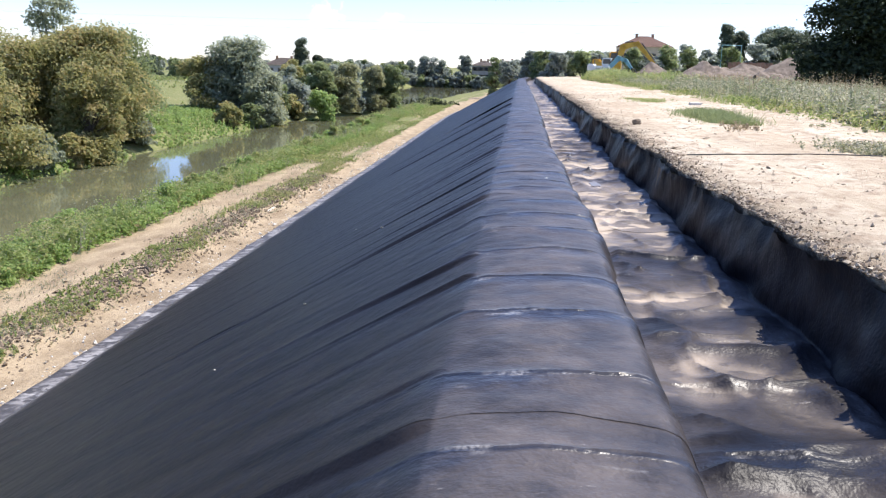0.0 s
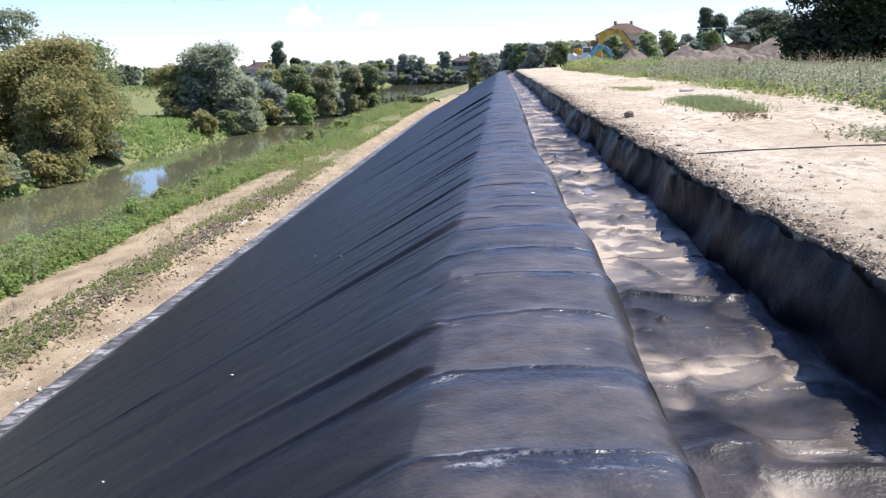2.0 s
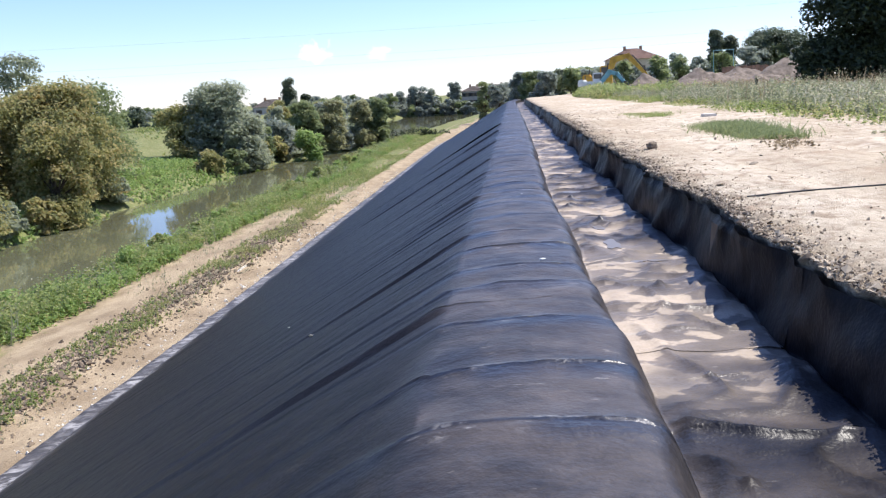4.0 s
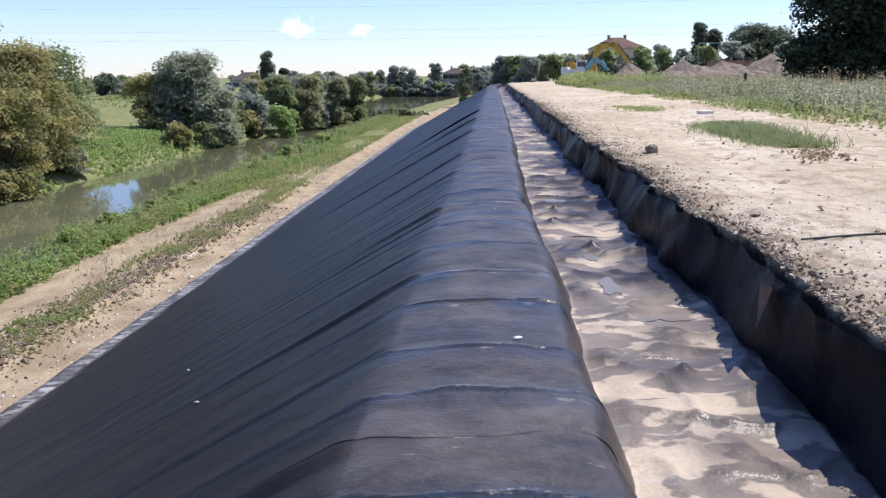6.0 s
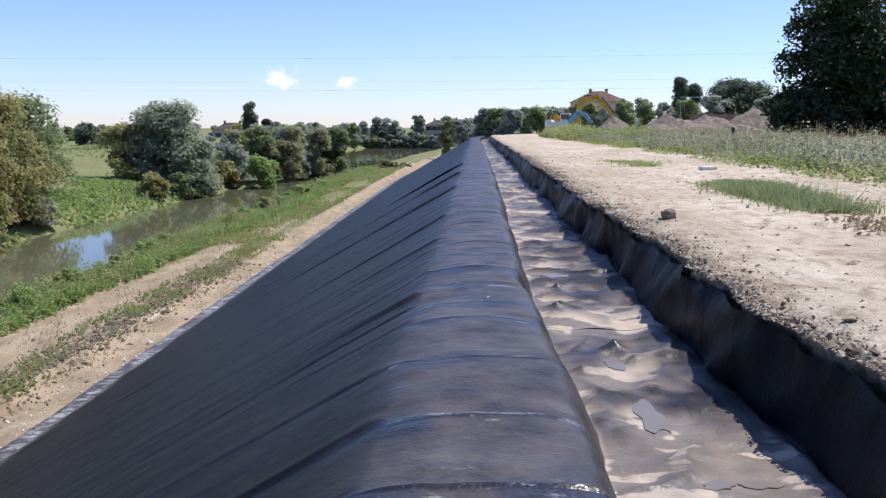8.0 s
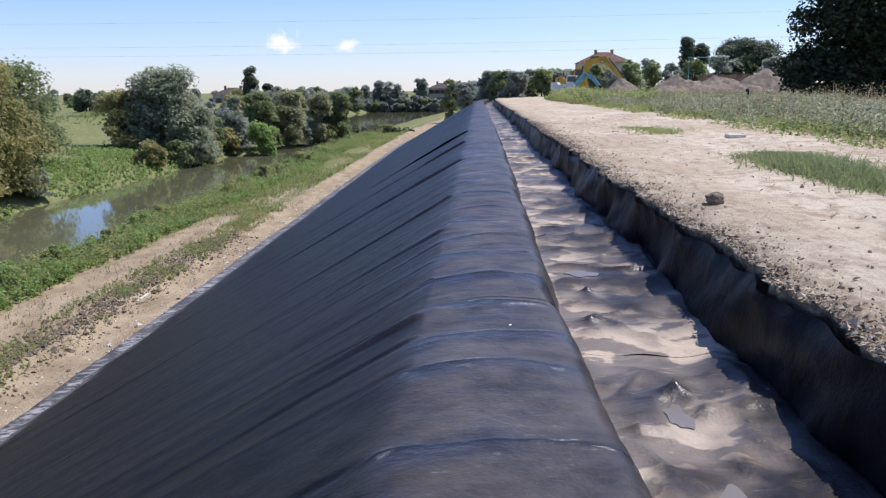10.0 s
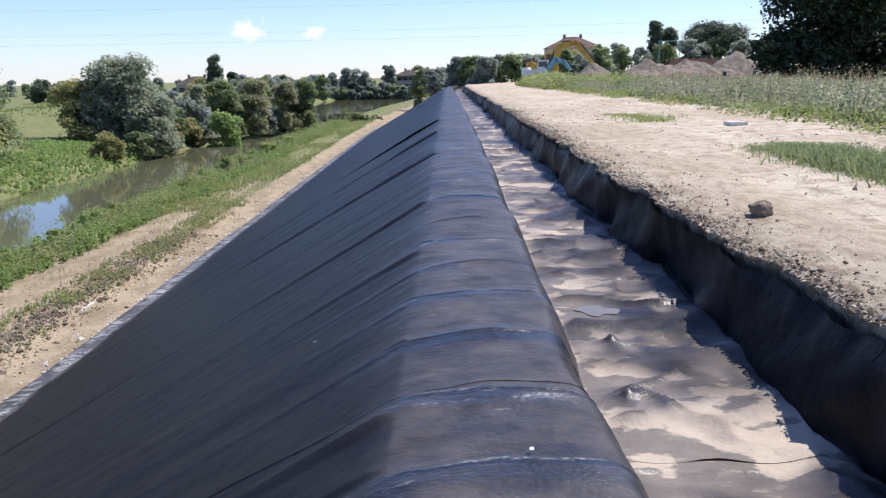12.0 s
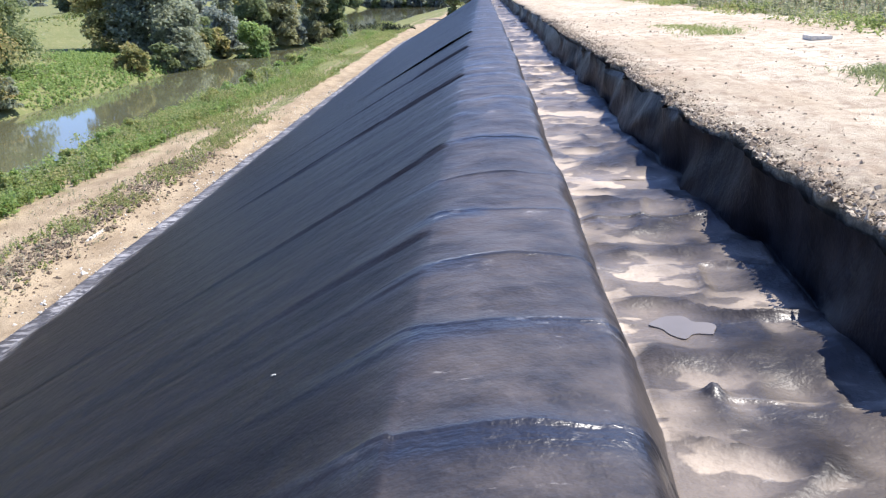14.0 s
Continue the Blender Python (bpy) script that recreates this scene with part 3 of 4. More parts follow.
def build_road():
    for name, y0, y1, step in (("dirt_road", -8, 30, 0.045), ("dirt_road", 30, 150, 0.4)):
        ys = np.arange(y0, y1 + step / 2, step)
        w = np.concatenate([[0, 0, 0.002], np.arange(0.005, 0.10, 0.006 if step < 0.1 else 0.02), 0.1 + 0.9 * np.linspace(0.004, 1, 62 if step < 0.1 else 30) ** 1.15])
        edge = wall_top(ys) + 0.05 + 0.05 * fbm(ys * 2.4, 0.3, 93, 3) + 0.03 * fbm(ys * 8, 0.7, 94, 2)
        right = 8.6 + bend(ys) + 0.5 * fbm(ys * 0.2, 6, 95, 2)
        y = np.repeat(ys[:, None], len(w), 1)
        x = edge[:, None] + (right - edge)[:, None] * w
        x[:, 0] += 0.16
        for c in (1, 2, 3, 4):
            x[:, c] += 0.025 * fbm(ys * 7, 1.0 * c, 97, 3) + (0.05, 0.015, -0.01, -0.012)[c - 1]
        z = road_height(x, y)
        near_edge = np.exp(-(x - edge[:, None]) / 0.38)
        z += near_edge * (0.15 * np.abs(fbm(x * 5.5, y * 5.5, 96, 4, 0.6)) - 0.045)
        z[:, 0] -= 0.42
        z[:, 1] -= 0.11
        z[:, 2] -= 0.065
        z[:, 3] -= 0.03
        z[:, -1] -= 0.15
        ob = grid(np.stack([x, y, z], -1), name, ROAD, attrs=[("crumb", near_edge)])
        tagged(ob, "pale dry dirt track with a crumbling edge", "dirt road", kind="structure")


build_road()


# ---- trees ----
TREE_GROUPS = {"river_tree": "trees along the far river bank", "willow": "willows on the far river bank", "bush": "bushes by the water and the field", "thicket_tree": "woods across the river",
               "skyline_tree": "far wooded skyline", "garden_tree": "trees round the tiled house", "cypress": "cypresses behind the heaps", "hedge_tree": "hedge at the road's end", "shrub": "shrubs along the near waterline"}


def tree(name, label, x, y, top, spread, leaf, size, count, seed, base=None, shape="round", lobes=34, stems=1, depth=None):
    """A tree at (x, y): tapered trunk with limbs, and a crown of leaves in lobes up to the height top."""
    rng = np.random.default_rng(seed)
    ground = float(ground_height(x, y)) - 0.1
    ob = tagged(new(name), label, "tree" if "bush" not in name and "hedge" not in name and "shrub" not in name else "bush")
    if name in TREE_GROUPS:
        ob["group"] = TREE_GROUPS[name]
    ob.location = (x, y, ground)
    tall = top - ground
    low = 0.12 * tall if base is None else base - ground
    if shape == "round":
        low = min(low, 0.05 * tall)
    mid, rz = (low + tall) / 2, (tall - low) / 2
    depth = depth or spread
    dirs = sphere_dirs(rng, lobes)
    reach = rng.uniform(0.45, 0.82, lobes)[:, None]
    centre = dirs * reach * np.array([spread, depth, rz]) + (0, 0, mid)
    if shape == "column":
        hgt = rng.uniform(0.0, 0.95, lobes)
        ang = rng.uniform(0, 2 * np.pi, lobes)
        rad = 0.62 * np.sqrt(rng.random(lobes)) * np.sqrt(np.clip(1 - (1.6 * np.abs(hgt - 0.4)) ** 2.5, 0.05, 1))
        centre = np.stack([rad * np.cos(ang) * spread, rad * np.sin(ang) * spread, low + hgt * (tall - low)], 1)
    if shape == "round":
        # full to the ground, domed above
        hgt = rng.uniform(0.0, 0.86, lobes)
        ang = rng.uniform(0, 2 * np.pi, lobes)
        rad = np.sqrt(rng.uniform(0.12, 1.0, lobes)) * 0.78 * np.sqrt(1 - hgt**2.4) * (0.82 + 0.18 * np.sin(3 * ang + seed) + 0.1 * rng.normal(0, 1, lobes))
        centre = np.stack([rad * np.cos(ang) * spread, rad * np.sin(ang) * depth, low + hgt * (tall - low)], 1)
    radius = rng.uniform(0.2, 0.4, lobes) * min(spread, 1.2 * rz, depth) * {"umbrella": 1.5, "column": 1.35}.get(shape, 1.0)
    bm = bmesh.new()
    for s in range(stems):
        lean = rng.normal(0, 0.12 * spread, 2) if stems > 1 else rng.normal(0, 0.04 * spread, 2)
        foot = Vector((rng.normal(0, 0.2 * stems), rng.normal(0, 0.2 * stems), -0.1))
        fork = Vector((lean[0], lean[1], max(low, 0.25 * tall)))
        thick = 0.03 * tall / max(1, stems * 0.6)
        beam(bm, foot, fork, thick, thick * 0.75, 9)
        for c in centre[s::stems][:14]:
            beam(bm, fork, c, thick * 0.45, thick * 0.1, 5)
    part("trunk", bm, BARK, ob)
    share = radius**2 / (radius**2).sum()
    pick = rng.choice(lobes, count, p=share)
    d = sphere_dirs(rng, count)
    d[:, 2] = np.where(d[:, 2] < -0.5, -d[:, 2] * 0.6, d[:, 2])
    shell = rng.beta(5, 1.6, count)[:, None] * 1.08
    ragged = 1 + 0.16 * rng.normal(0, 1, (count, 1)) * (rng.random((count, 1)) < 0.3)
    at = centre[pick] + d * radius[pick][:, None] * shell * ragged * np.array([1, 1, 0.85])
    at[:, 2] = np.maximum(at[:, 2], 0.05)
    v, f = leaves(rng, at, 0.7 * d + (0.25, 0.1, 0.75), size, 0.55, y > 95)
    link_mesh("crown", v, f, leaf, ob)
    return ob


def weeds(name, label, leaf, places, height, size, per, seed, lean=0.25, plain_leaf=False):
    """Low plants as one mass: stems with leaves round them, at an array of places."""
    rng = np.random.default_rng(seed)
    n = len(places)
    tall = height * rng.uniform(0.45, 1.25, n)
    tall *= 0.45 + 1.1 * vnoise(places[:, 0] * 0.45 + seed, places[:, 1] * 0.3, seed)
    tilt = rng.normal(0, lean, (n, 2))
    i = np.repeat(np.arange(n), per)
    up = rng.beta(1.6, 1.1, len(i))
    out = rng.normal(0, 0.16, (len(i), 2)) * (tall[i] * (1.1 - 0.6 * up))[:, None]
    c = np.empty((len(i), 3))
    c[:, :2] = places[i, :2] + tilt[i] * (up * tall[i])[:, None] + out
    c[:, 2] = places[i, 2] + up * tall[i]
    nor = np.concatenate([out * 3, np.full((len(i), 1), 1.1)], 1)
    v, f = leaves(rng, c, nor, size * (1.15 - 0.4 * up), 0.55, plain_leaf)
    # a thin upright blade for each stem
    s = np.arange(n) * 3
    foot, tip = places[:, :3], places[:, :3] + np.concatenate([tilt * tall[:, None], tall[:, None]], 1)
    side = np.concatenate([rng.normal(0, 1, (n, 2)) * np.minimum(0.018, 0.04 * tall)[:, None], np.zeros((n, 1))], 1)
    sv = np.stack([foot - side, foot + side, tip], 1).reshape(-1, 3)
    sf = np.stack([s, s + 1, s + 2], 1) + len(v)
    ob = link_mesh(name, np.concatenate([v, sv]), np.concatenate([f, sf]), leaf)
    return tagged(ob, label, "weeds", kind="stuff")


def scatter(rng, n, u0, u1, y0, y1, clump=None, power=1.0):
    """Places on the ground between two lines along the bank, thinned by patches of noise; nearer ones denser."""
    u = rng.uniform(u0, u1, n)
    y = y0 + (y1 - y0) * rng.random(n) ** power
    if clump:
        keep = vnoise(u * clump[0] + 50, y * clump[1] + 50, clump[2]) > clump[3] * rng.uniform(0.6, 1.4, n)
        u, y = u[keep], y[keep]
    x = along(u, y)
    return np.stack([x, y, ground_height(x, y) - 0.02], 1)


rng = np.random.default_rng(5)
weeds("riverside_weeds", "tall green weeds and reeds along the water's edge", LEAF_WEED, scatter(rng, 9000, -18.9, -15.4, 5, 165, (0.4, 0.22, 3, 0.36), 1.4), 0.78, 0.15, 14, 1)
weeds("riverside_creeper", "bright green leafy creeper patches on the bank", LEAF_BRIGHT, scatter(rng, 8500, -18.9, -15.0, 8, 140, (0.35, 0.22, 7, 0.45), 1.4), 0.48, 0.15, 15, 2)
weeds("bank_grass", "green grass and weeds between track and river", LEAF_WEED, scatter(rng, 16000, -17.8, -15.3, 4, 150, (0.4, 0.25, 9, 0.46), 1.3), 0.42, 0.09, 9, 3)
weeds("reed_tufts", "taller pale reeds standing over the bank weeds", LEAF_PALE, scatter(rng, 800, -18.6, -15.0, 8, 150, (0.4, 0.3, 11, 0.42), 1.3), 1.05, 0.11, 12, 17, 0.15)
weeds("track_weeds", "sparse weeds on the soil ridge beside the sand strip", LEAF_WEED, scatter(rng, 5600, -13.1, -11.2, 5, 60, (0.9, 0.6, 12, 0.44), 1.2), 0.17, 0.065, 11, 4)
weeds("track_grass", "thin dry grass scattered on the sandy track", LEAF_PALE, scatter(rng, 5200, -15.4, -10.9, 5, 70, (0.7, 0.5, 19, 0.52), 1.2), 0.16, 0.05, 6, 18)
weeds("strip_grass", "grass growing over the old track", LEAF_WEED, scatter(rng, 6500, -15.2, -11.6, 52, 150, (0.5, 0.22, 14, 0.46), 1.2), 0.34, 0.10, 9, 5)
weeds("far_bank_grass", "green creepers and grass on the opposite bank", LEAF_BRIGHT, scatter(rng, 10000, -42, -31.0, 40, 150, (0.12, 0.10, 16, 0.26)), 0.5, 0.22, 9, 6, plain_leaf=True)
weeds("far_bank_scrub", "dull scrub on the opposite embankment", LEAF_WEED, scatter(rng, 7000, -72, -38, 40, 200, (0.1, 0.08, 18, 0.30)), 0.35, 0.26, 8, 7, plain_leaf=True)
weeds("field_weeds", "dense pale green field weeds gone partly dry", LEAF_PALE, scatter(rng, 15000, 8.2, 26, 12, 100, (0.3, 0.25, 20, 0.18), 1.5), 0.50, 0.10, 10, 8)
weeds("field_grass", "low grass along the road's edge", LEAF_WEED, scatter(rng, 4200, 7.4, 9.6, 10, 100, (0.6, 0.4, 23, 0.35), 1.2), 0.30, 0.085, 11, 9)
weeds("road_end_weeds", "tall rank weeds round the excavators at the road's end", LEAF_WEED, scatter(rng, 2600, 7.2, 15, 74, 101), 0.85, 0.18, 13, 13, plain_leaf=True)
weeds("brown_weeds", "brown dried weeds below the soil heaps", LEAF_DRY, scatter(rng, 2600, 10, 34, 78, 106), 0.6, 0.16, 10, 14, plain_leaf=True)
weeds("broad_weeds", "pale bushy weeds standing over the field", LEAF_PALE, scatter(rng, 1900, 8.6, 22, 12, 80, (0.3, 0.25, 27, 0.35), 1.3), 0.68, 0.13, 15, 15)
weeds("seed_stalks", "thin dry seed stalks standing over the field weeds", LEAF_DRY, scatter(rng, 900, 9, 22, 14, 70, None, 1.2), 0.85, 0.06, 10, 16, 0.12)
weeds("dry_stalks", "tall dry brown stalks behind the field weeds", LEAF_DRY, scatter(rng, 1500, 15, 36, 30, 100, (0.3, 0.25, 25, 0.45)), 1.0, 0.12, 10, 10, 0.1)


def on_road(n, x0, x1, y0, y1, seed):
    r = np.random.default_rng(seed)
    px, py = r.normal((x0 + x1) / 2, (x1 - x0) / 3.2, n), r.uniform(y0, y1, n)
    return np.stack([px, py, road_height(px, py) - 0.01], 1)


weeds("road_grass", "green grass strip growing in the dirt road", LEAF_GREEN, on_road(5200, 4.45, 5.35, 20.2, 26.0, 1), 0.16, 0.03, 5, 21, 0.45)
weeds("road_tuft", "sparse grass tufts in the dirt road", LEAF_WEED, on_road(900, 4.2, 5.3, 33.5, 38, 2), 0.11, 0.035, 5, 22)
weeds("dry_tuft", "dry grass tuft beside the cable on the road", LEAF_PALE, on_road(350, 5.0, 6.2, 13.4, 15.0, 3), 0.12, 0.05, 9, 23)
weeds("dry_tuft", "dead twigs and dry grass in the dirt road", LEAF_DRY, on_road(45, 4.3, 4.9, 18.0, 19.4, 4), 0.1, 0.06, 7, 24)
tree("river_tree", "olive-green riverside tree turning golden, at the water's edge", -36.0, 66.5, 4.6, 6.6, LEAF_OLIVE, 0.26, 40000, 11, -6.2, lobes=110, stems=4, depth=5)
tree("river_tree", "olive-green riverside tree turning golden, at the water's edge", -34.5, 49, 3.0, 4.6, LEAF_OLIVE, 0.26, 22000, 12, -6.2, lobes=80, stems=3, depth=5)
tree("river_tree", "olive-green riverside tree turning golden, at the water's edge", -40.0, 62.5, 3.9, 5.2, LEAF_OLIVE, 0.26, 20000, 43, -6.2, lobes=80, stems=3, depth=4.5)
tree("river_tree", "olive-green riverside tree turning golden, at the water's edge", -41.3, 82, 4.8, 6.2, LEAF_GREEN, 0.30, 22000, 13, -6.0, lobes=80, stems=4, depth=5)
tree("river_tree", "low golden-olive tree leaning over the water", -32.6, 61, 1.6, 3.4, LEAF_OLIVE, 0.26, 11000, 14, -6.2, lobes=44, stems=3)
tree("willow", "tall grey-green willow behind the river trees", -46, 80, 8.5, 3.2, LEAF_GREY, 0.30, 7000, 15, -1, lobes=34)
tree("willow", "large rounded grey-green willow over the river", -37.0, 106, 4.9, 5.6, LEAF_GREY, 0.36, 24000, 16, -5.5, lobes=100, stems=3, depth=5.5)
tree("willow", "smaller grey willow leaning over the water", -32.6, 103, 0.3, 3.8, LEAF_GREY, 0.36, 11000, 17, -6.0, lobes=46, stems=3)
tree("willow", "olive-green willow beside the large one", -41, 105, 2.2, 4.0, LEAF_OLIVE, 0.36, 10000, 18, -5.5, lobes=40, stems=3)
tree("bush", "bright green bush covered with creeper on the far bank", -28.6, 117, -2.0, 2.8, LEAF_BRIGHT, 0.38, 4500, 19, -5.8, lobes=24)
tree("river_tree", "green tree in the row on the far bank", -31.5, 126, 2.3, 3.0, LEAF_GREEN, 0.34, 11000, 20, -5.0)
tree("river_tree", "grey-green tree in the row on the far bank", -28.0, 130, 2.0, 3.2, LEAF_SAGE, 0.34, 11000, 21, -5.0)
tree("river_tree", "yellowish tree in the row on the far bank", -24.8, 135, 1.8, 2.8, LEAF_SAGE, 0.34, 11000, 22, -5.0)
tree("river_tree", "green tree at the end of the row on the far bank", -22.4, 138, 2.2, 2.6, LEAF_GREEN, 0.34, 11000, 23, -5.0)
tree("poplar", "tall narrow dark poplar beside a house", -81, 300, 9.6, 3.0, LEAF_PINE, 0.5, 12000, 24, -2.0, "column", 90)
tree("broadleaf_tree", "dark round tree far behind the river", -91, 200, 3.0, 3.3, LEAF_PINE, 0.6, 3500, 25, -2.5)
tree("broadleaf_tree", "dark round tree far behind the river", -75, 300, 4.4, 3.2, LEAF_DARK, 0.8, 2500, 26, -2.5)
tree("broadleaf_tree", "dense tree at the river bend, bluish haze in its leaf colour", -38.5, 324, 5.2, 4.6, LEAF_HAZE, 0.6, 6000, 27, -3.4)
tree("broadleaf_tree", "dense tree at the river bend, bluish haze in its leaf colour", -24.5, 326, 6.4, 3.4, LEAF_HAZE, 0.6, 5000, 28, -3.0)
tree("broadleaf_tree", "rounded bushy tree at the road's far end", 0.3, 150, 5.1, 2.6, LEAF_HAZE, 0.45, 5000, 29, -0.5)
tree("hedge_tree", "broad bushy hedge tree at the road's far end", 4.0, 132, 4.0, 2.4, LEAF_HAZE, 0.42, 4500, 30, 0.2)
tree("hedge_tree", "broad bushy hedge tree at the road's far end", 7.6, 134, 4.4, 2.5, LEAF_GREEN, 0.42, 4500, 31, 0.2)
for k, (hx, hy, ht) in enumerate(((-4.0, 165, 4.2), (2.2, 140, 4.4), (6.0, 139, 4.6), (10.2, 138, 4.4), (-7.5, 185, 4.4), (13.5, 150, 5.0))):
    tree("hedge_tree", "broad bushy hedge tree at the road's far end", hx, hy, ht, 2.6, (LEAF_HAZE, LEAF_GREEN, LEAF_GREY)[k % 3], 0.45, 4200, 470 + k, 0.0)
tree("broadleaf_tree", "round tree beside the tiled house", 35.6, 205, 8.3, 3.1, LEAF_HAZE, 0.55, 4000, 32, 0.0)
tree("broadleaf_tree", "low bushy tree in front of the tiled house", 29.0, 190, 5.4, 3.0, LEAF_HAZE, 0.55, 3500, 33, 0.0)
tree("garden_tree", "dull green bushy tree below the tiled house", 23.6, 190, 6.6, 4.2, LEAF_OLIVE, 0.45, 5000, 42, 0.0)
tree("cypress", "tall dark cypress group behind the soil heaps", 56.2, 258, 15.4, 2.6, LEAF_PINE, 0.5, 10000, 34, 2.0, "column", 110)
tree("cypress", "tall dark cypress group behind the soil heaps", 60.5, 260, 13.6, 2.8, LEAF_PINE, 0.5, 10000, 35, 2.0, "column", 110)
tree("umbrella_pine", "broad dark umbrella pine behind the soil heaps", 70.5, 250, 14.2, 9.0, LEAF_PINE, 0.55, 22000, 36, 5.0, "umbrella", 120)
for k in range(6):
    tree("broadleaf_tree", "dull green tree below the umbrella pine", 60 + 4.4 * k, 238 + 3 * (k % 3), (10.5, 9.0, 11.0, 9.5, 10.5, 9.0)[k], 4.0, (LEAF_HAZE, LEAF_DARK, LEAF_GREEN)[k % 3], 0.6, 4200, 450 + k, 1.0, lobes=34)
tree("broadleaf_tree", "green tree below the umbrella pine", 64, 240, 9.0, 4.0, LEAF_HAZE, 0.7, 3500, 37, 1.0)
# shaded side towards the camera is put into the dark leaf colour
tree("broadleaf_tree", "huge tree beyond the weedy field, its backlit shade in the dark leaf colour", 34.6, 92, 15.0, 7.4, LEAF_DARK, 0.42, 34000, 38, 0.2, lobes=110, depth=7)
tree("broadleaf_tree", "tree beyond the weedy field, its backlit shade in the dark leaf colour", 43.5, 88, 12.0, 5.0, LEAF_DARK, 0.44, 11000, 39, 0.2, lobes=44)
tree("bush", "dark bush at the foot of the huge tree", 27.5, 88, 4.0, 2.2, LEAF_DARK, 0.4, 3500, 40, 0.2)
tree("bush", "dark bush at the foot of the huge tree", 40, 84, 6.0, 3.2, LEAF_GREEN, 0.4, 5000, 41, 0.2)

shrub_rng = random.Random(8)
for k in range(16):
    sy = 42 + 5.6 * k + shrub_rng.uniform(-1.5, 1.5)
    if 70 < sy < 92:
        continue
    tree("bush", "low leafy bush overhanging the far waterline", -31.6 + float(bend(sy)) + shrub_rng.uniform(-1.2, 0.2), sy, shrub_rng.uniform(-3.8, -2.2), shrub_rng.uniform(1.6, 2.4),
         (LEAF_OLIVE, LEAF_GREEN, LEAF_GREY)[k % 3], 0.32, 2600, 300 + k, -6.3, lobes=18)

for k in range(13):
    sy = 110 + 3.2 * k + shrub_rng.uniform(-1, 1)
    edge = -31.6 + float(far_shore(sy)) + float(river_bend(sy))
    tree("bush", "leafy bush in the thicket on the far bank", edge - shrub_rng.uniform(0.3, 2.5), sy, shrub_rng.uniform(-3.2, 0.4), shrub_rng.uniform(1.8, 2.8),
         (LEAF_GREY, LEAF_GREEN, LEAF_OLIVE, LEAF_HAZE)[k % 4], 0.42, 2400, 340 + k, -6.4, lobes=20)
for k in range(26):
    sy = 160 + 3.4 * k
    sx = min(-62 + 1.55 * k + shrub_rng.uniform(-5, 5), -33.5 + float(far_shore(sy)) + float(river_bend(sy)))
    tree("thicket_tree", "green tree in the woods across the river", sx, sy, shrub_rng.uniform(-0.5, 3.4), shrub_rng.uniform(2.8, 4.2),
         (LEAF_GREEN, LEAF_HAZE, LEAF_GREY, LEAF_OLIVE)[k % 4], 0.6, 2200, 370 + k, -4.5, lobes=22)
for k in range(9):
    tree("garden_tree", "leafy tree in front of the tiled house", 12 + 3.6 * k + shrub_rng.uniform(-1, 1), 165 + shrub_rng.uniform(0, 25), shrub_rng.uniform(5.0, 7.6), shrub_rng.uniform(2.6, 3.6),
         LEAF_HAZE if k % 2 else LEAF_GREEN, 0.5, 2400, 410 + k, 0.0, lobes=22)

for k in range(30):
    sy = 22 + 4.0 * k + shrub_rng.uniform(-1.8, 1.8)
    sx = float(along(shrub_rng.uniform(-18.2, -16.6), sy))
    tree("shrub", "leafy green shrub among the weeds by the water", sx, sy, float(ground_height(sx, sy)) + shrub_rng.uniform(0.7, 1.5), shrub_rng.uniform(0.7, 1.4),
         (LEAF_BRIGHT, LEAF_WEED)[k % 2], 0.15, 1300, 500 + k, -6.0, lobes=14, stems=3)

# the wooded skyline across the river, tree by tree
far_rng = random.Random(3)
skyline = [(-185 + 3.9 * k + far_rng.uniform(-2, 2), 300 + far_rng.uniform(-20, 60), far_rng.uniform(0.4, 3.6)) for k in range(40)]
skyline += [(-84 + 2.5 * k + far_rng.uniform(-1.5, 1.5), 325 + far_rng.uniform(-3, 22), far_rng.uniform(0.6, 4.4)) for k in range(24)]
skyline += [(-46 + 3.0 * k, 319 + far_rng.uniform(-1, 2), far_rng.uniform(-2.4, -0.2)) for k in range(15)]
skyline += [(-4 + 2.6 * k, 300 + far_rng.uniform(-6, 30), far_rng.uniform(3.5, 6.0)) for k in range(7)]
# most skyline crowns take the leaf colour with haze painted in
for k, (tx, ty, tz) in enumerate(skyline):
    tree("skyline_tree", "hazy green tree in the far wooded skyline", tx, ty, tz, far_rng.uniform(3.0, 5.0), LEAF_HAZE if k % 3 else LEAF_GREEN, 0.8, 1900, 100 + k, -4.5, lobes=18)


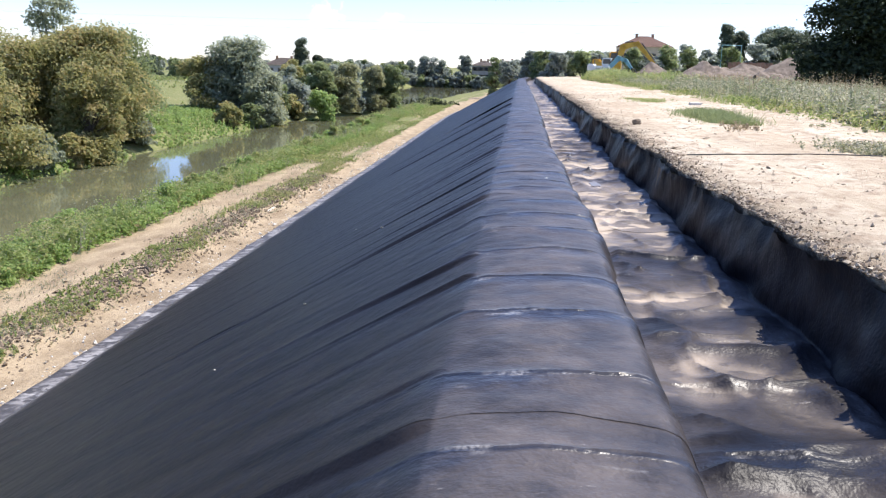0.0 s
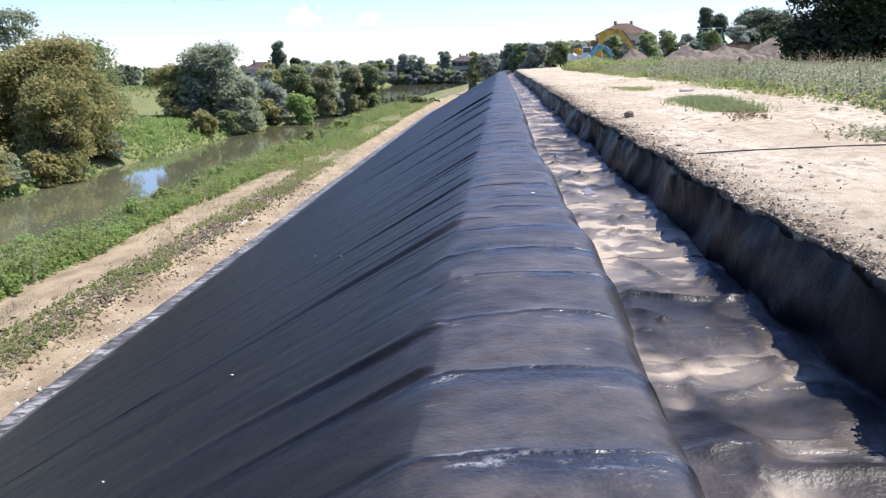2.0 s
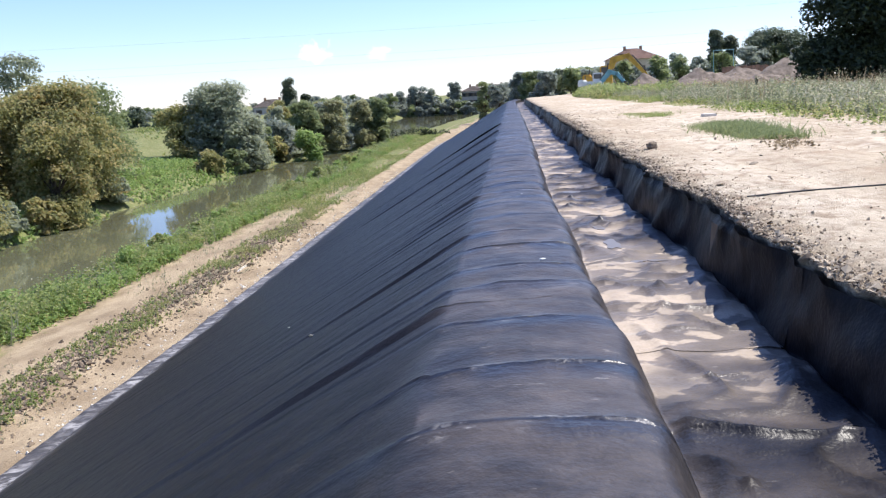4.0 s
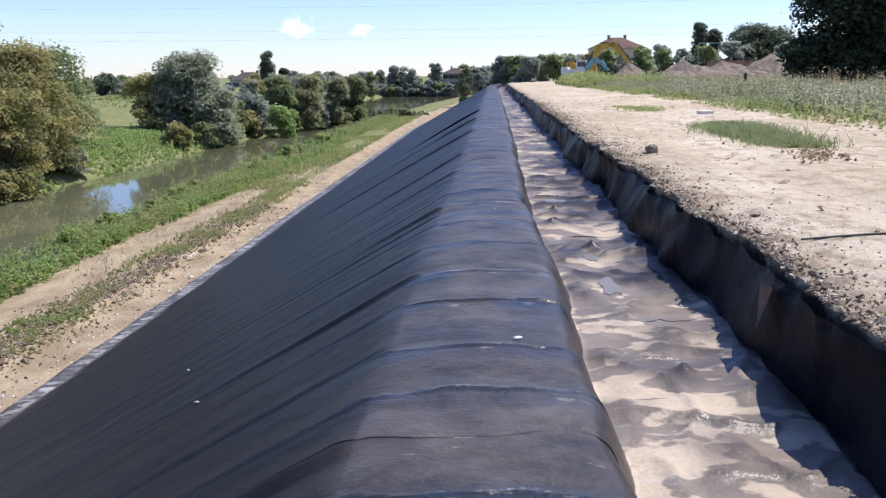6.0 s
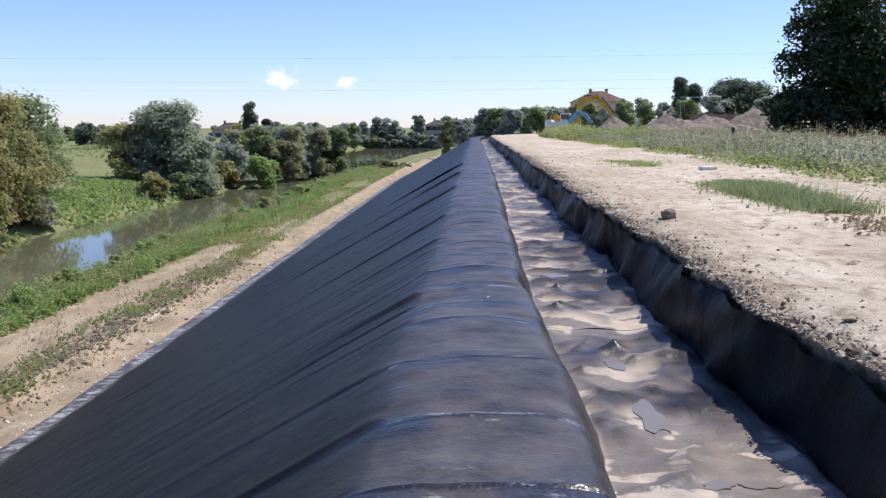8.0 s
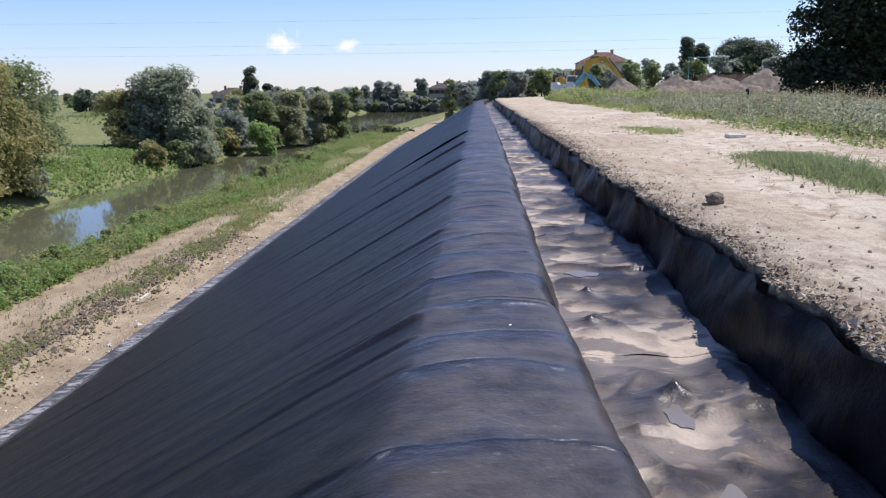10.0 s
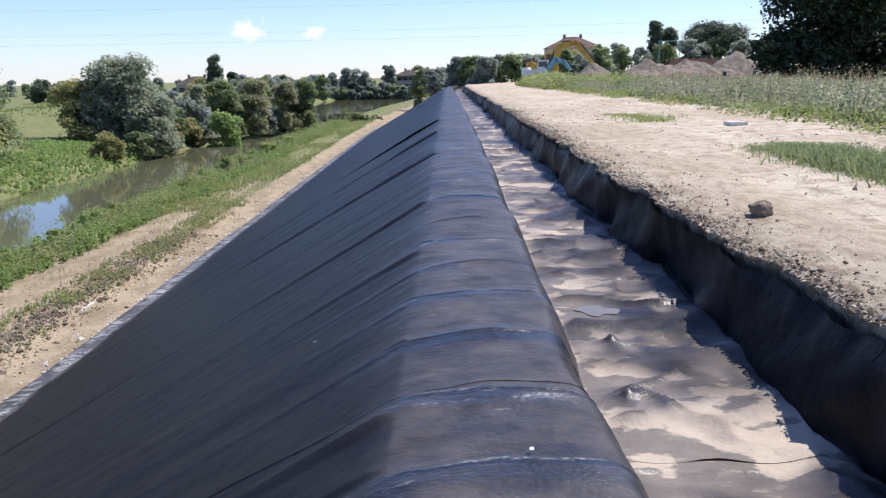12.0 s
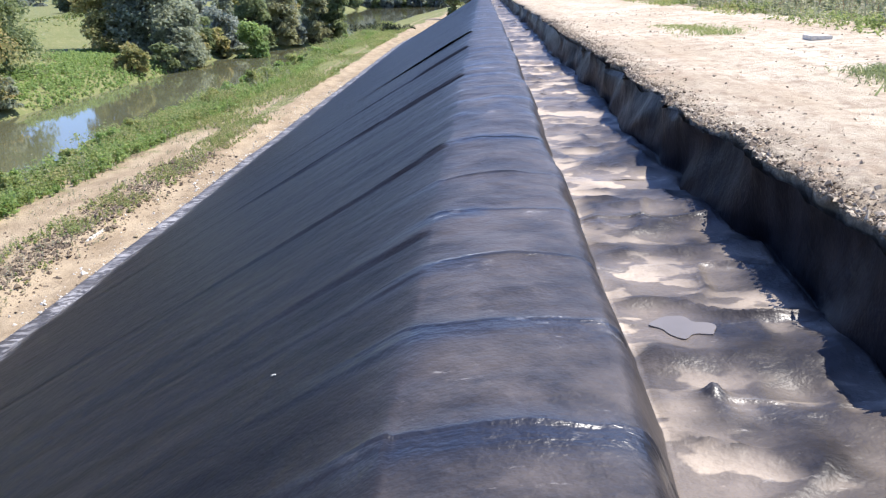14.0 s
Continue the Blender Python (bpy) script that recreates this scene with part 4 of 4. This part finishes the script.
# ---- houses ----
def house(label, x, y, w, d, z0, eave, top, wall, turn=0, storeys=2, cols=4, tiles=TILE):
    ob = tagged(new("house"), label, "house")
    ob.matrix_basis = pose(x, y, z0, 0, 0, turn)
    h = eave - z0
    part("wall", box(bmesh.new(), -w / 2, -d / 2, 0, w / 2, d / 2, h), wall, ob)
    o, rh, rl = 0.6, top - eave, max(0.5, (w - d) / 2)
    bm = bmesh.new()
    lo = [bm.verts.new(c) for c in ((-w / 2 - o, -d / 2 - o, h), (w / 2 + o, -d / 2 - o, h), (w / 2 + o, d / 2 + o, h), (-w / 2 - o, d / 2 + o, h))]
    up = [bm.verts.new((s * rl, 0, h + rh)) for s in (-1, 1)]
    for face in ((lo[0], lo[1], up[1], up[0]), (lo[1], lo[2], up[1]), (lo[2], lo[3], up[0], up[1]), (lo[3], lo[0], up[0]), tuple(reversed(lo))):
        bm.faces.new(face)
    bmesh.ops.solidify(bm, geom=bm.faces[:], thickness=0.15)
    roof = part("roof", bm, tiles, ob)
    for cx, cy in ((-rl * 0.9 - 0.8, -0.6), (rl + 0.9, 0.4)):
        bm = box(bmesh.new(), cx - 0.35, cy - 0.35, h + rh * 0.3, cx + 0.35, cy + 0.35, h + rh + 0.5, 0.03)
        box(bm, cx - 0.45, cy - 0.45, h + rh + 0.5, cx + 0.45, cy + 0.45, h + rh + 0.62)
        part("chimney", bm, BRICK, roof)
    for s in range(storeys):
        for c in range(cols):
            wx, wz = -w / 2 + w * (c + 0.5) / cols, h * (s + 0.3) / storeys
            win = part("window", box(bmesh.new(), wx - 0.5, -d / 2 - 0.05, wz, wx + 0.5, -d / 2 + 0.1, wz + 1.4), GLASS, ob)
            for e in (-1, 1):
                part("shutter", box(bmesh.new(), wx + e * 0.8 - 0.28, -d / 2 - 0.1, wz, wx + e * 0.8 + 0.28, -d / 2 - 0.04, wz + 1.4), SHUTTER, win)
            part("sill", box(bmesh.new(), wx - 0.6, -d / 2 - 0.15, wz - 0.1, wx + 0.6, -d / 2, wz), PALE_STONE, win)
    return ob


house("large house with a hipped terracotta roof behind the excavators", 31.6, 250, 14.0, 11, -1.0, 8.2, 11.2, PLASTER)
house("grey house with a low roof beside a poplar", -87.8, 302, 11.5, 8, -3.0, 0.4, 3.0, GREY_PLASTER, storeys=1, cols=3, tiles=GREY_TILE)
house("low village house with a tiled roof among trees", -18, 338, 9.0, 8, -3.6, 2.0, 4.0, GREY_PLASTER, tiles=GREY_TILE)
house("low village house with a tiled roof among trees", -9, 336, 10.0, 8, -3.6, 2.2, 4.2, PLASTER, tiles=GREY_TILE)
house("small reddish farm building far behind the river", -82, 230, 8.0, 6, -3.0, -1.4, -0.2, GREY_PLASTER, storeys=1, cols=2, tiles=GREY_TILE)


# ---- earth heaps, wall and frame behind the weeds ----
def heap(x, y, rx, ry, h, seed, label, mat=HEAP, name="earth_mound"):
    n = 44
    a, r = np.meshgrid(np.linspace(0, 2 * np.pi, n + 1), np.linspace(0, 1, 22))
    px, py = r * rx * np.cos(a), r * ry * np.sin(a)
    z = h * (1 - r) * np.exp(-0.8 * r * r) * (1 + 0.55 * fbm(px * 0.3 + seed, py * 0.3, seed, 4, 0.5)) + 0.25 * fbm(px * 1.2, py * 1.2 + seed, seed + 1, 3) - 0.15
    base = float(ground_height(x, y))
    ob = grid(np.stack([x + px, y + py, base + z], -1), name, mat)
    return tagged(ob, label, "heap", "earth heaps on the site" if name == "earth_mound" else "")


heap(24.2, 116, 7.2, 5, 3.4, 201, "tall heap of excavated brown soil")
heap(20.0, 108, 6.5, 4, 1.7, 204, "low heap of excavated brown soil")
heap(34.5, 119, 8.5, 5, 3.9, 202, "broad heap of excavated brown soil")
heap(14.2, 104, 6.0, 4, 1.9, 203, "low heap of excavated soil beside the excavators")
heap(28.5, 110, 7, 4, 2.0, 205, "low heap of excavated brown soil")
heap(31.0, 128, 12, 5, 3.0, 207, "long bank of excavated earth behind the heaps")
heap(9.9, 20, 2.7, 4.2, 0.85, 206, "mound of cut dry weeds and earth beside the road", CLOD, "weed_mound")
mound_rng = np.random.default_rng(77)
mx, my = mound_rng.normal(9.9, 1.2, 2600), mound_rng.normal(20, 2.0, 2600)
mr = np.clip(np.hypot((mx - 9.9) / 2.7, (my - 20) / 4.2), 0, 1)
weeds("mound_litter", "dry leaves and stalks covering the mound", LEAF_PALE, np.stack([mx, my, ground_height(mx, my) + 0.85 * (1 - mr) ** 1.15 - 0.1], 1), 0.3, 0.15, 9, 12)
fence = tagged(new("site_fence"), "orange-brown sheet fence behind the soil heaps", "fence")
for k in range(11):
    part("panel", box(bmesh.new(), 29.6 + 0.6 * k, 133.4, 0.0, 30.14 + 0.6 * k, 133.5 + 0.03 * (k % 2), 3.2 + 0.06 * (k % 3)), BRICK, fence)
gate = tagged(new("steel_frame"), "pale blue steel goal-like frame behind the heaps", "frame")
gate.location = (32, 150, 0.6)
for s in (0, 1):
    part("post", beam(bmesh.new(), (3.2 * s, 0, 0), (3.2 * s, 0, 5.6), 0.05), TEAL, gate)
part("crossbar", beam(bmesh.new(), (-0.1, 0, 5.6), (3.3, 0, 5.6), 0.05), TEAL, gate)
tagged(part("black_post", box(bmesh.new(), 17.6, 70, 0.2, 17.8, 70.2, 1.5, 0.03), RUBBER), "short black post standing in the weeds", "post")


# ---- excavators ----
def excavator(label, x, y, z, turn, paint, cab_paint, boom, scale=1.0, body_paint=None):
    """Tracks, turntable, body, cab, and a boom through the given joints in its own plane."""
    ob = tagged(new("excavator"), label, "excavator", "excavators on the site")
    ob.matrix_basis = pose(x, y, z, 0, 0, turn) @ Matrix.Scale(scale, 4)
    for s in (-1, 1):
        bm = bmesh.new()
        for e in (-1.35, 1.35):
            beam(bm, (e, s * 1.05 - 0.25, 0.4), (e, s * 1.05 + 0.25, 0.4), 0.4, sides=16)
        box(bm, -1.35, s * 1.05 - 0.25, 0.02, 1.35, s * 1.05 + 0.25, 0.78)
        trk = part("track", bm, RUBBER, ob)
        for e in (-1.35, -0.45, 0.45, 1.35):
            part("roller", beam(bmesh.new(), (e, s * 1.32, 0.4), (e, s * 1.36, 0.4), 0.24, sides=12), STEEL, trk)
    part("turntable", beam(bmesh.new(), (0, 0, 0.6), (0, 0, 1.0), 0.75, sides=20), STEEL, ob)
    body = part("body", box(box(bmesh.new(), -2.0, -1.2, 1.0, 1.0, 1.2, 1.9, 0.12), -2.1, -1.1, 1.2, -1.2, 1.1, 2.15, 0.12), body_paint or paint, ob)
    part("exhaust", beam(bmesh.new(), (-1.4, 0.6, 2.1), (-1.4, 0.6, 2.7), 0.06), STEEL, body)
    cab = part("cab", box(bmesh.new(), -0.35, 0.25, 1.85, 1.05, 1.15, 3.0, 0.12), cab_paint, ob)
    part("window", box(bmesh.new(), 1.03, 0.35, 2.05, 1.07, 1.05, 2.85), GLASS, cab)
    part("window", box(bmesh.new(), -0.15, 1.13, 2.2, 0.85, 1.17, 2.85), GLASS, cab)
    part("window", box(bmesh.new(), -0.2, 0.23, 2.2, 0.85, 0.27, 2.85), GLASS, cab)
    names = ["boom", "boom", "arm", "bucket_link"]
    for k, (a, b) in enumerate(zip(boom, boom[1:])):
        bm = bmesh.new()
        va, vb = Vector((a[0], -0.15, a[1])), Vector((b[0], -0.15, b[1]))
        way = (vb - va).normalized()
        side = Vector((-way.z, 0, way.x))
        wa, wb = (0.26, 0.34) if k == 0 else (0.34, 0.2) if k == 1 else (0.26, 0.16)
        ring = []
        for pnt, wdt in ((va - way * 0.15, wa), (vb + way * 0.15, wb)):
            ring.append([bm.verts.new(pnt + side * wdt * su + Vector((0, 0.17 * sv, 0))) for su, sv in ((-1, -1), (1, -1), (1, 1), (-1, 1))])
        for q in range(4):
            bm.faces.new((ring[0][q], ring[0][(q + 1) % 4], ring[1][(q + 1) % 4], ring[1][q]))
        bm.faces.new(ring[0])
        bm.faces.new(list(reversed(ring[1])))
        bmesh.ops.recalc_face_normals(bm, faces=bm.faces[:])
        limb = part(names[min(k, 3)], bm, paint, ob)
        part("cylinder", beam(bmesh.new(), va + side * (wa + 0.12) + way * 0.3, vb + side * (wb + 0.1) - way * 0.4, 0.07), STEEL, limb)
    tip = boom[-1]
    bm = bmesh.new()
    arc = [(0.0, 0.15), (0.45, 0.0), (0.6, -0.45), (0.35, -0.85), (-0.15, -0.95)]
    for (ax, az), (bx, bz) in zip(arc, arc[1:]):
        bm.faces.new([bm.verts.new((tip[0] + px, py, tip[1] + pz)) for px, py, pz in ((ax, -0.6, az), (ax, 0.45, az), (bx, 0.45, bz), (bx, -0.6, bz))])
    for py in (-0.6, 0.45):
        bm.faces.new([bm.verts.new((tip[0] + px, py, tip[1] + pz)) for px, pz in arc])
    bmesh.ops.solidify(bm, geom=bm.faces[:], thickness=0.05)
    part("bucket", bm, STEEL, ob)
    return ob


excavator("yellow excavator with raised bent boom behind the weeds", 10.0, 108, float(ground_height(10.0, 108)), -8, YELLOW, YELLOW, [(0.6, 1.6), (1.1, 3.5), (2.6, 3.9), (4.6, 1.7)], 1.12)
excavator("teal and white excavator with folded boom at the road's end", 8.6, 103, float(ground_height(8.6, 103)), -15, TEAL, WHITE, [(0.8, 1.6), (2.0, 3.0), (3.0, 2.7), (3.9, 1.6)], 0.85, WHITE)


# ---- small things on the crest ----
def rock(name, label, category, x, y, z, r, seed, mat, flat=0.7):
    bm = bmesh.new()
    bmesh.ops.create_icosphere(bm, subdivisions=3, radius=r)
    for v in bm.verts:
        c = v.co / r
        n = noise.fractal(c * 1.7 + Vector((seed, 0, 0)), 1.0, 2.0, 4)
        v.co *= 1 + 0.28 * n
        v.co.z *= flat
    ob = part(name, bm, mat)
    ob.location = (x, y, z + r * flat * 0.7)
    return tagged(ob, label, category)


rock("stone", "lone brown clod of earth on the dirt road", "stone", 2.52, 19.95, float(road_height(2.52, 19.95)), 0.108, 3, STONE)


def crumbs(name, label, mat, n, seed, where):
    """Clods and grit strewn over a surface, as one mass of small broken lumps."""
    rng = np.random.default_rng(seed)
    p, r = where(rng, n)
    base = np.array([(1, 0, 0), (-1, 0, 0), (0, 1, 0), (0, -1, 0), (0, 0, 1), (0, 0, -1)], float)
    tri = np.array([(0, 2, 4), (2, 1, 4), (1, 3, 4), (3, 0, 4), (2, 0, 5), (1, 2, 5), (3, 1, 5), (0, 3, 5)])
    v = base[None] * (r[:, None, None] * rng.uniform(0.5, 1.4, (n, 6, 1)))
    a = rng.uniform(0, 6.28, n)
    c, s = np.cos(a)[:, None], np.sin(a)[:, None]
    v = np.stack([v[:, :, 0] * c - v[:, :, 1] * s, v[:, :, 0] * s + v[:, :, 1] * c, v[:, :, 2] * 0.7 + v[:, :, 0] * 0.3], -1)
    v += rng.normal(0, 0.2, v.shape) * r[:, None, None]
    v += p[:, None]
    f = tri[None] + (np.arange(n) * 6)[:, None, None]
    return tagged(link_mesh(name, v.reshape(-1, 3), f.reshape(-1, 3), mat), label, "clods", kind="stuff")


def along_edge(rng, n):
    y = rng.uniform(0, 45, n) ** 1.0
    off = rng.exponential(0.15, n) - 0.03
    x = wall_top(y) + 0.04 + off
    r = np.clip(rng.lognormal(-4.85, 0.5, n), 0.005, 0.03) * np.where(off < 0.15, 1.3, 0.9)
    return np.stack([x, y, road_height(x, y) + 0.25 * r], 1), r


def over_road(rng, n):
    y = rng.uniform(1, 50, n)
    x = wall_top(y) + rng.uniform(0.2, 6.0, n)
    keep = vnoise(x * 0.9, y * 0.9, 44)
    r = np.clip(rng.lognormal(-4.6, 0.5, n), 0.004, 0.05) * (0.5 + keep)
    return np.stack([x, y, road_height(x, y) + 0.2 * r], 1), r


def along_toe(rng, n):
    y = rng.uniform(8, 80, n)
    x = toe(y) - 0.45 - rng.exponential(0.35, n)
    r = np.clip(rng.lognormal(-3.5, 0.5, n), 0.01, 0.12)
    return np.stack([x, y, ground_height(x, y) + 0.3 * r], 1), r


def on_berm(rng, n):
    y = rng.uniform(8, 50, n)
    x = -12.0 + bend(y) + rng.normal(0, 0.6, n)
    r = np.clip(rng.lognormal(-3.5, 0.55, n), 0.01, 0.12)
    return np.stack([x, y, ground_height(x, y) + 0.25 * r], 1), r


crumbs("edge_clods", "crumbled clods of dry earth along the road's edge", CLOD, 10000, 1, along_edge)
crumbs("dark_edge_clods", "dark crumbling clods and roots at the road's edge", DARK_CLOD, 11000, 7, along_edge)
crumbs("road_grit", "small clods and grit strewn on the dirt road", CLOD, 3000, 2, over_road)
crumbs("toe_stones", "pale stones and sandy clods at the liner's foot", PALE_STONE, 700, 3, along_toe)
crumbs("berm_clods", "loose brown clods on the soil ridge", STONE, 9000, 4, on_berm)


def tube(name, pts, r, mat, label, category):
    cu = bpy.data.curves.new(name, "CURVE")
    cu.dimensions, cu.bevel_depth, cu.bevel_resolution = "3D", r, 2
    sp = cu.splines.new("NURBS")
    sp.points.add(len(pts) - 1)
    for q, c in zip(sp.points, pts):
        q.co = (*c, 1)
    sp.use_endpoint_u, sp.order_u = True, 3
    cu.materials.append(mat)
    return tagged(new(name, cu), label, category)


rope_pts = [(2.44 + 0.5 * k, 12.95 + 0.06 * k + 0.12 * math.sin(k * 1.1)) for k in range(7)]
tube("hose", [(a, b, float(road_height(a, b)) + 0.012) for a, b in rope_pts], 0.009, CABLE, "thin dark cable lying across the dirt road", "cable")
for k, (cy, cz, sag) in enumerate(((150, 10.5, 1.6), (152, 14.5, 1.6), (149, 8.7, 1.2))):
    tube("overhead_cable", [(-140 + 20 * q, cy, cz - sag + sag * ((q - 7) / 7) ** 2 + 0.012 * 20 * (q - 7) * 0.3) for q in range(15)], 0.007, CABLE, "thin overhead power cable against the sky", "cable")
tagged(part("board", box(bmesh.new(), 5.78, 31.1, 0.45, 6.16, 31.6, 0.53, 0.01), TIMBER), "pale weathered board lying beside the road", "board")
tagged(part("stick", box(bmesh.new(), -11.75, 37.3, -5.2, -11.65, 38.3, -5.1, 0.02), TIMBER), "pale stick lying on the sand below the bank", "stick")


def puddle(x, y, rx, ry, z):
    bm = bmesh.new()
    ring = [(x + rx * math.cos(a) * (1 + 0.25 * math.sin(2 * a + 9 * x) + 0.14 * math.sin(5 * a + y)), y + ry * math.sin(a) * (1 + 0.22 * math.cos(3 * a + y) + 0.10 * math.sin(6 * a))) for a in (2 * math.pi * k / 48 for k in range(48))]
    top = bm.faces.new([bm.verts.new((px, py, z)) for px, py in ring])
    low = bmesh.ops.extrude_face_region(bm, geom=[top])
    bmesh.ops.translate(bm, vec=(0, 0, -0.03), verts=[v for v in low["geom"] if isinstance(v, bmesh.types.BMVert)])
    tagged(part("puddle", bm, PUDDLE), "shallow muddy puddle in the lined trench", "puddle")


for px, py, rx, ry in PUDDLES:
    puddle(px, py, rx, ry, -0.272)
# a thin triangle added for the pale spot on the trench wall
bm = bmesh.new()
scrap = [bm.verts.new(c) for c in ((1.90, 11.84, 0.27), (1.90, 12.10, 0.26), (1.85, 11.96, -0.04))]
bm.faces.new(scrap)
bmesh.ops.solidify(bm, geom=bm.faces[:], thickness=0.006)
tagged(part("wall_triangle", bm, HEAP), "thin brown triangle added for a pale spot on the trench wall", "scrap")


# ---- chips and litter ----
def chip(x, y, z, size, turn, label, mat=PALE_STONE, name="chip"):
    bm = bmesh.new()
    bmesh.ops.create_icosphere(bm, subdivisions=1, radius=size)
    for v in bm.verts:
        v.co.y *= 0.65
        v.co.z *= 0.25
    ob = tagged(part(name, bm, mat), label, "litter")
    ob.matrix_basis = pose(x, y, z, 0, -28 if x < -0.6 else 0, turn)


for cx, cy, cs in ((-2.35, 8.6, 0.035), (-2.9, 7.3, 0.03), (-3.0, 14.6, 0.035), (-2.2, 12.7, 0.04), (-1.3, 18.8, 0.025)):
    cz = 0.09 + (cx - float(ridge_left(cy))) * 5.26 / (float(ridge_left(cy)) - float(toe(cy)))
    chip(cx, cy, cz + 0.01, cs, 40 * cx, "pale chip of stone lying on the black liner")
chip(0.29, 11.08, 0.168, 0.03, 20, "white scrap of paper on the liner's ridge", WHITE, "paper_scrap")
chip(0.12, 15.7, 0.168, 0.018, 70, "white scrap of paper on the liner's ridge", WHITE, "paper_scrap")
weeds("brushwood", "dark heap of brushwood by the far waterline", LEAF_DARK, np.stack([np.random.default_rng(9).normal(-17.2, 2.0, 160), np.random.default_rng(10).normal(150, 2.0, 160), np.full(160, -5.4)], 1), 0.9, 0.4, 10, 31)
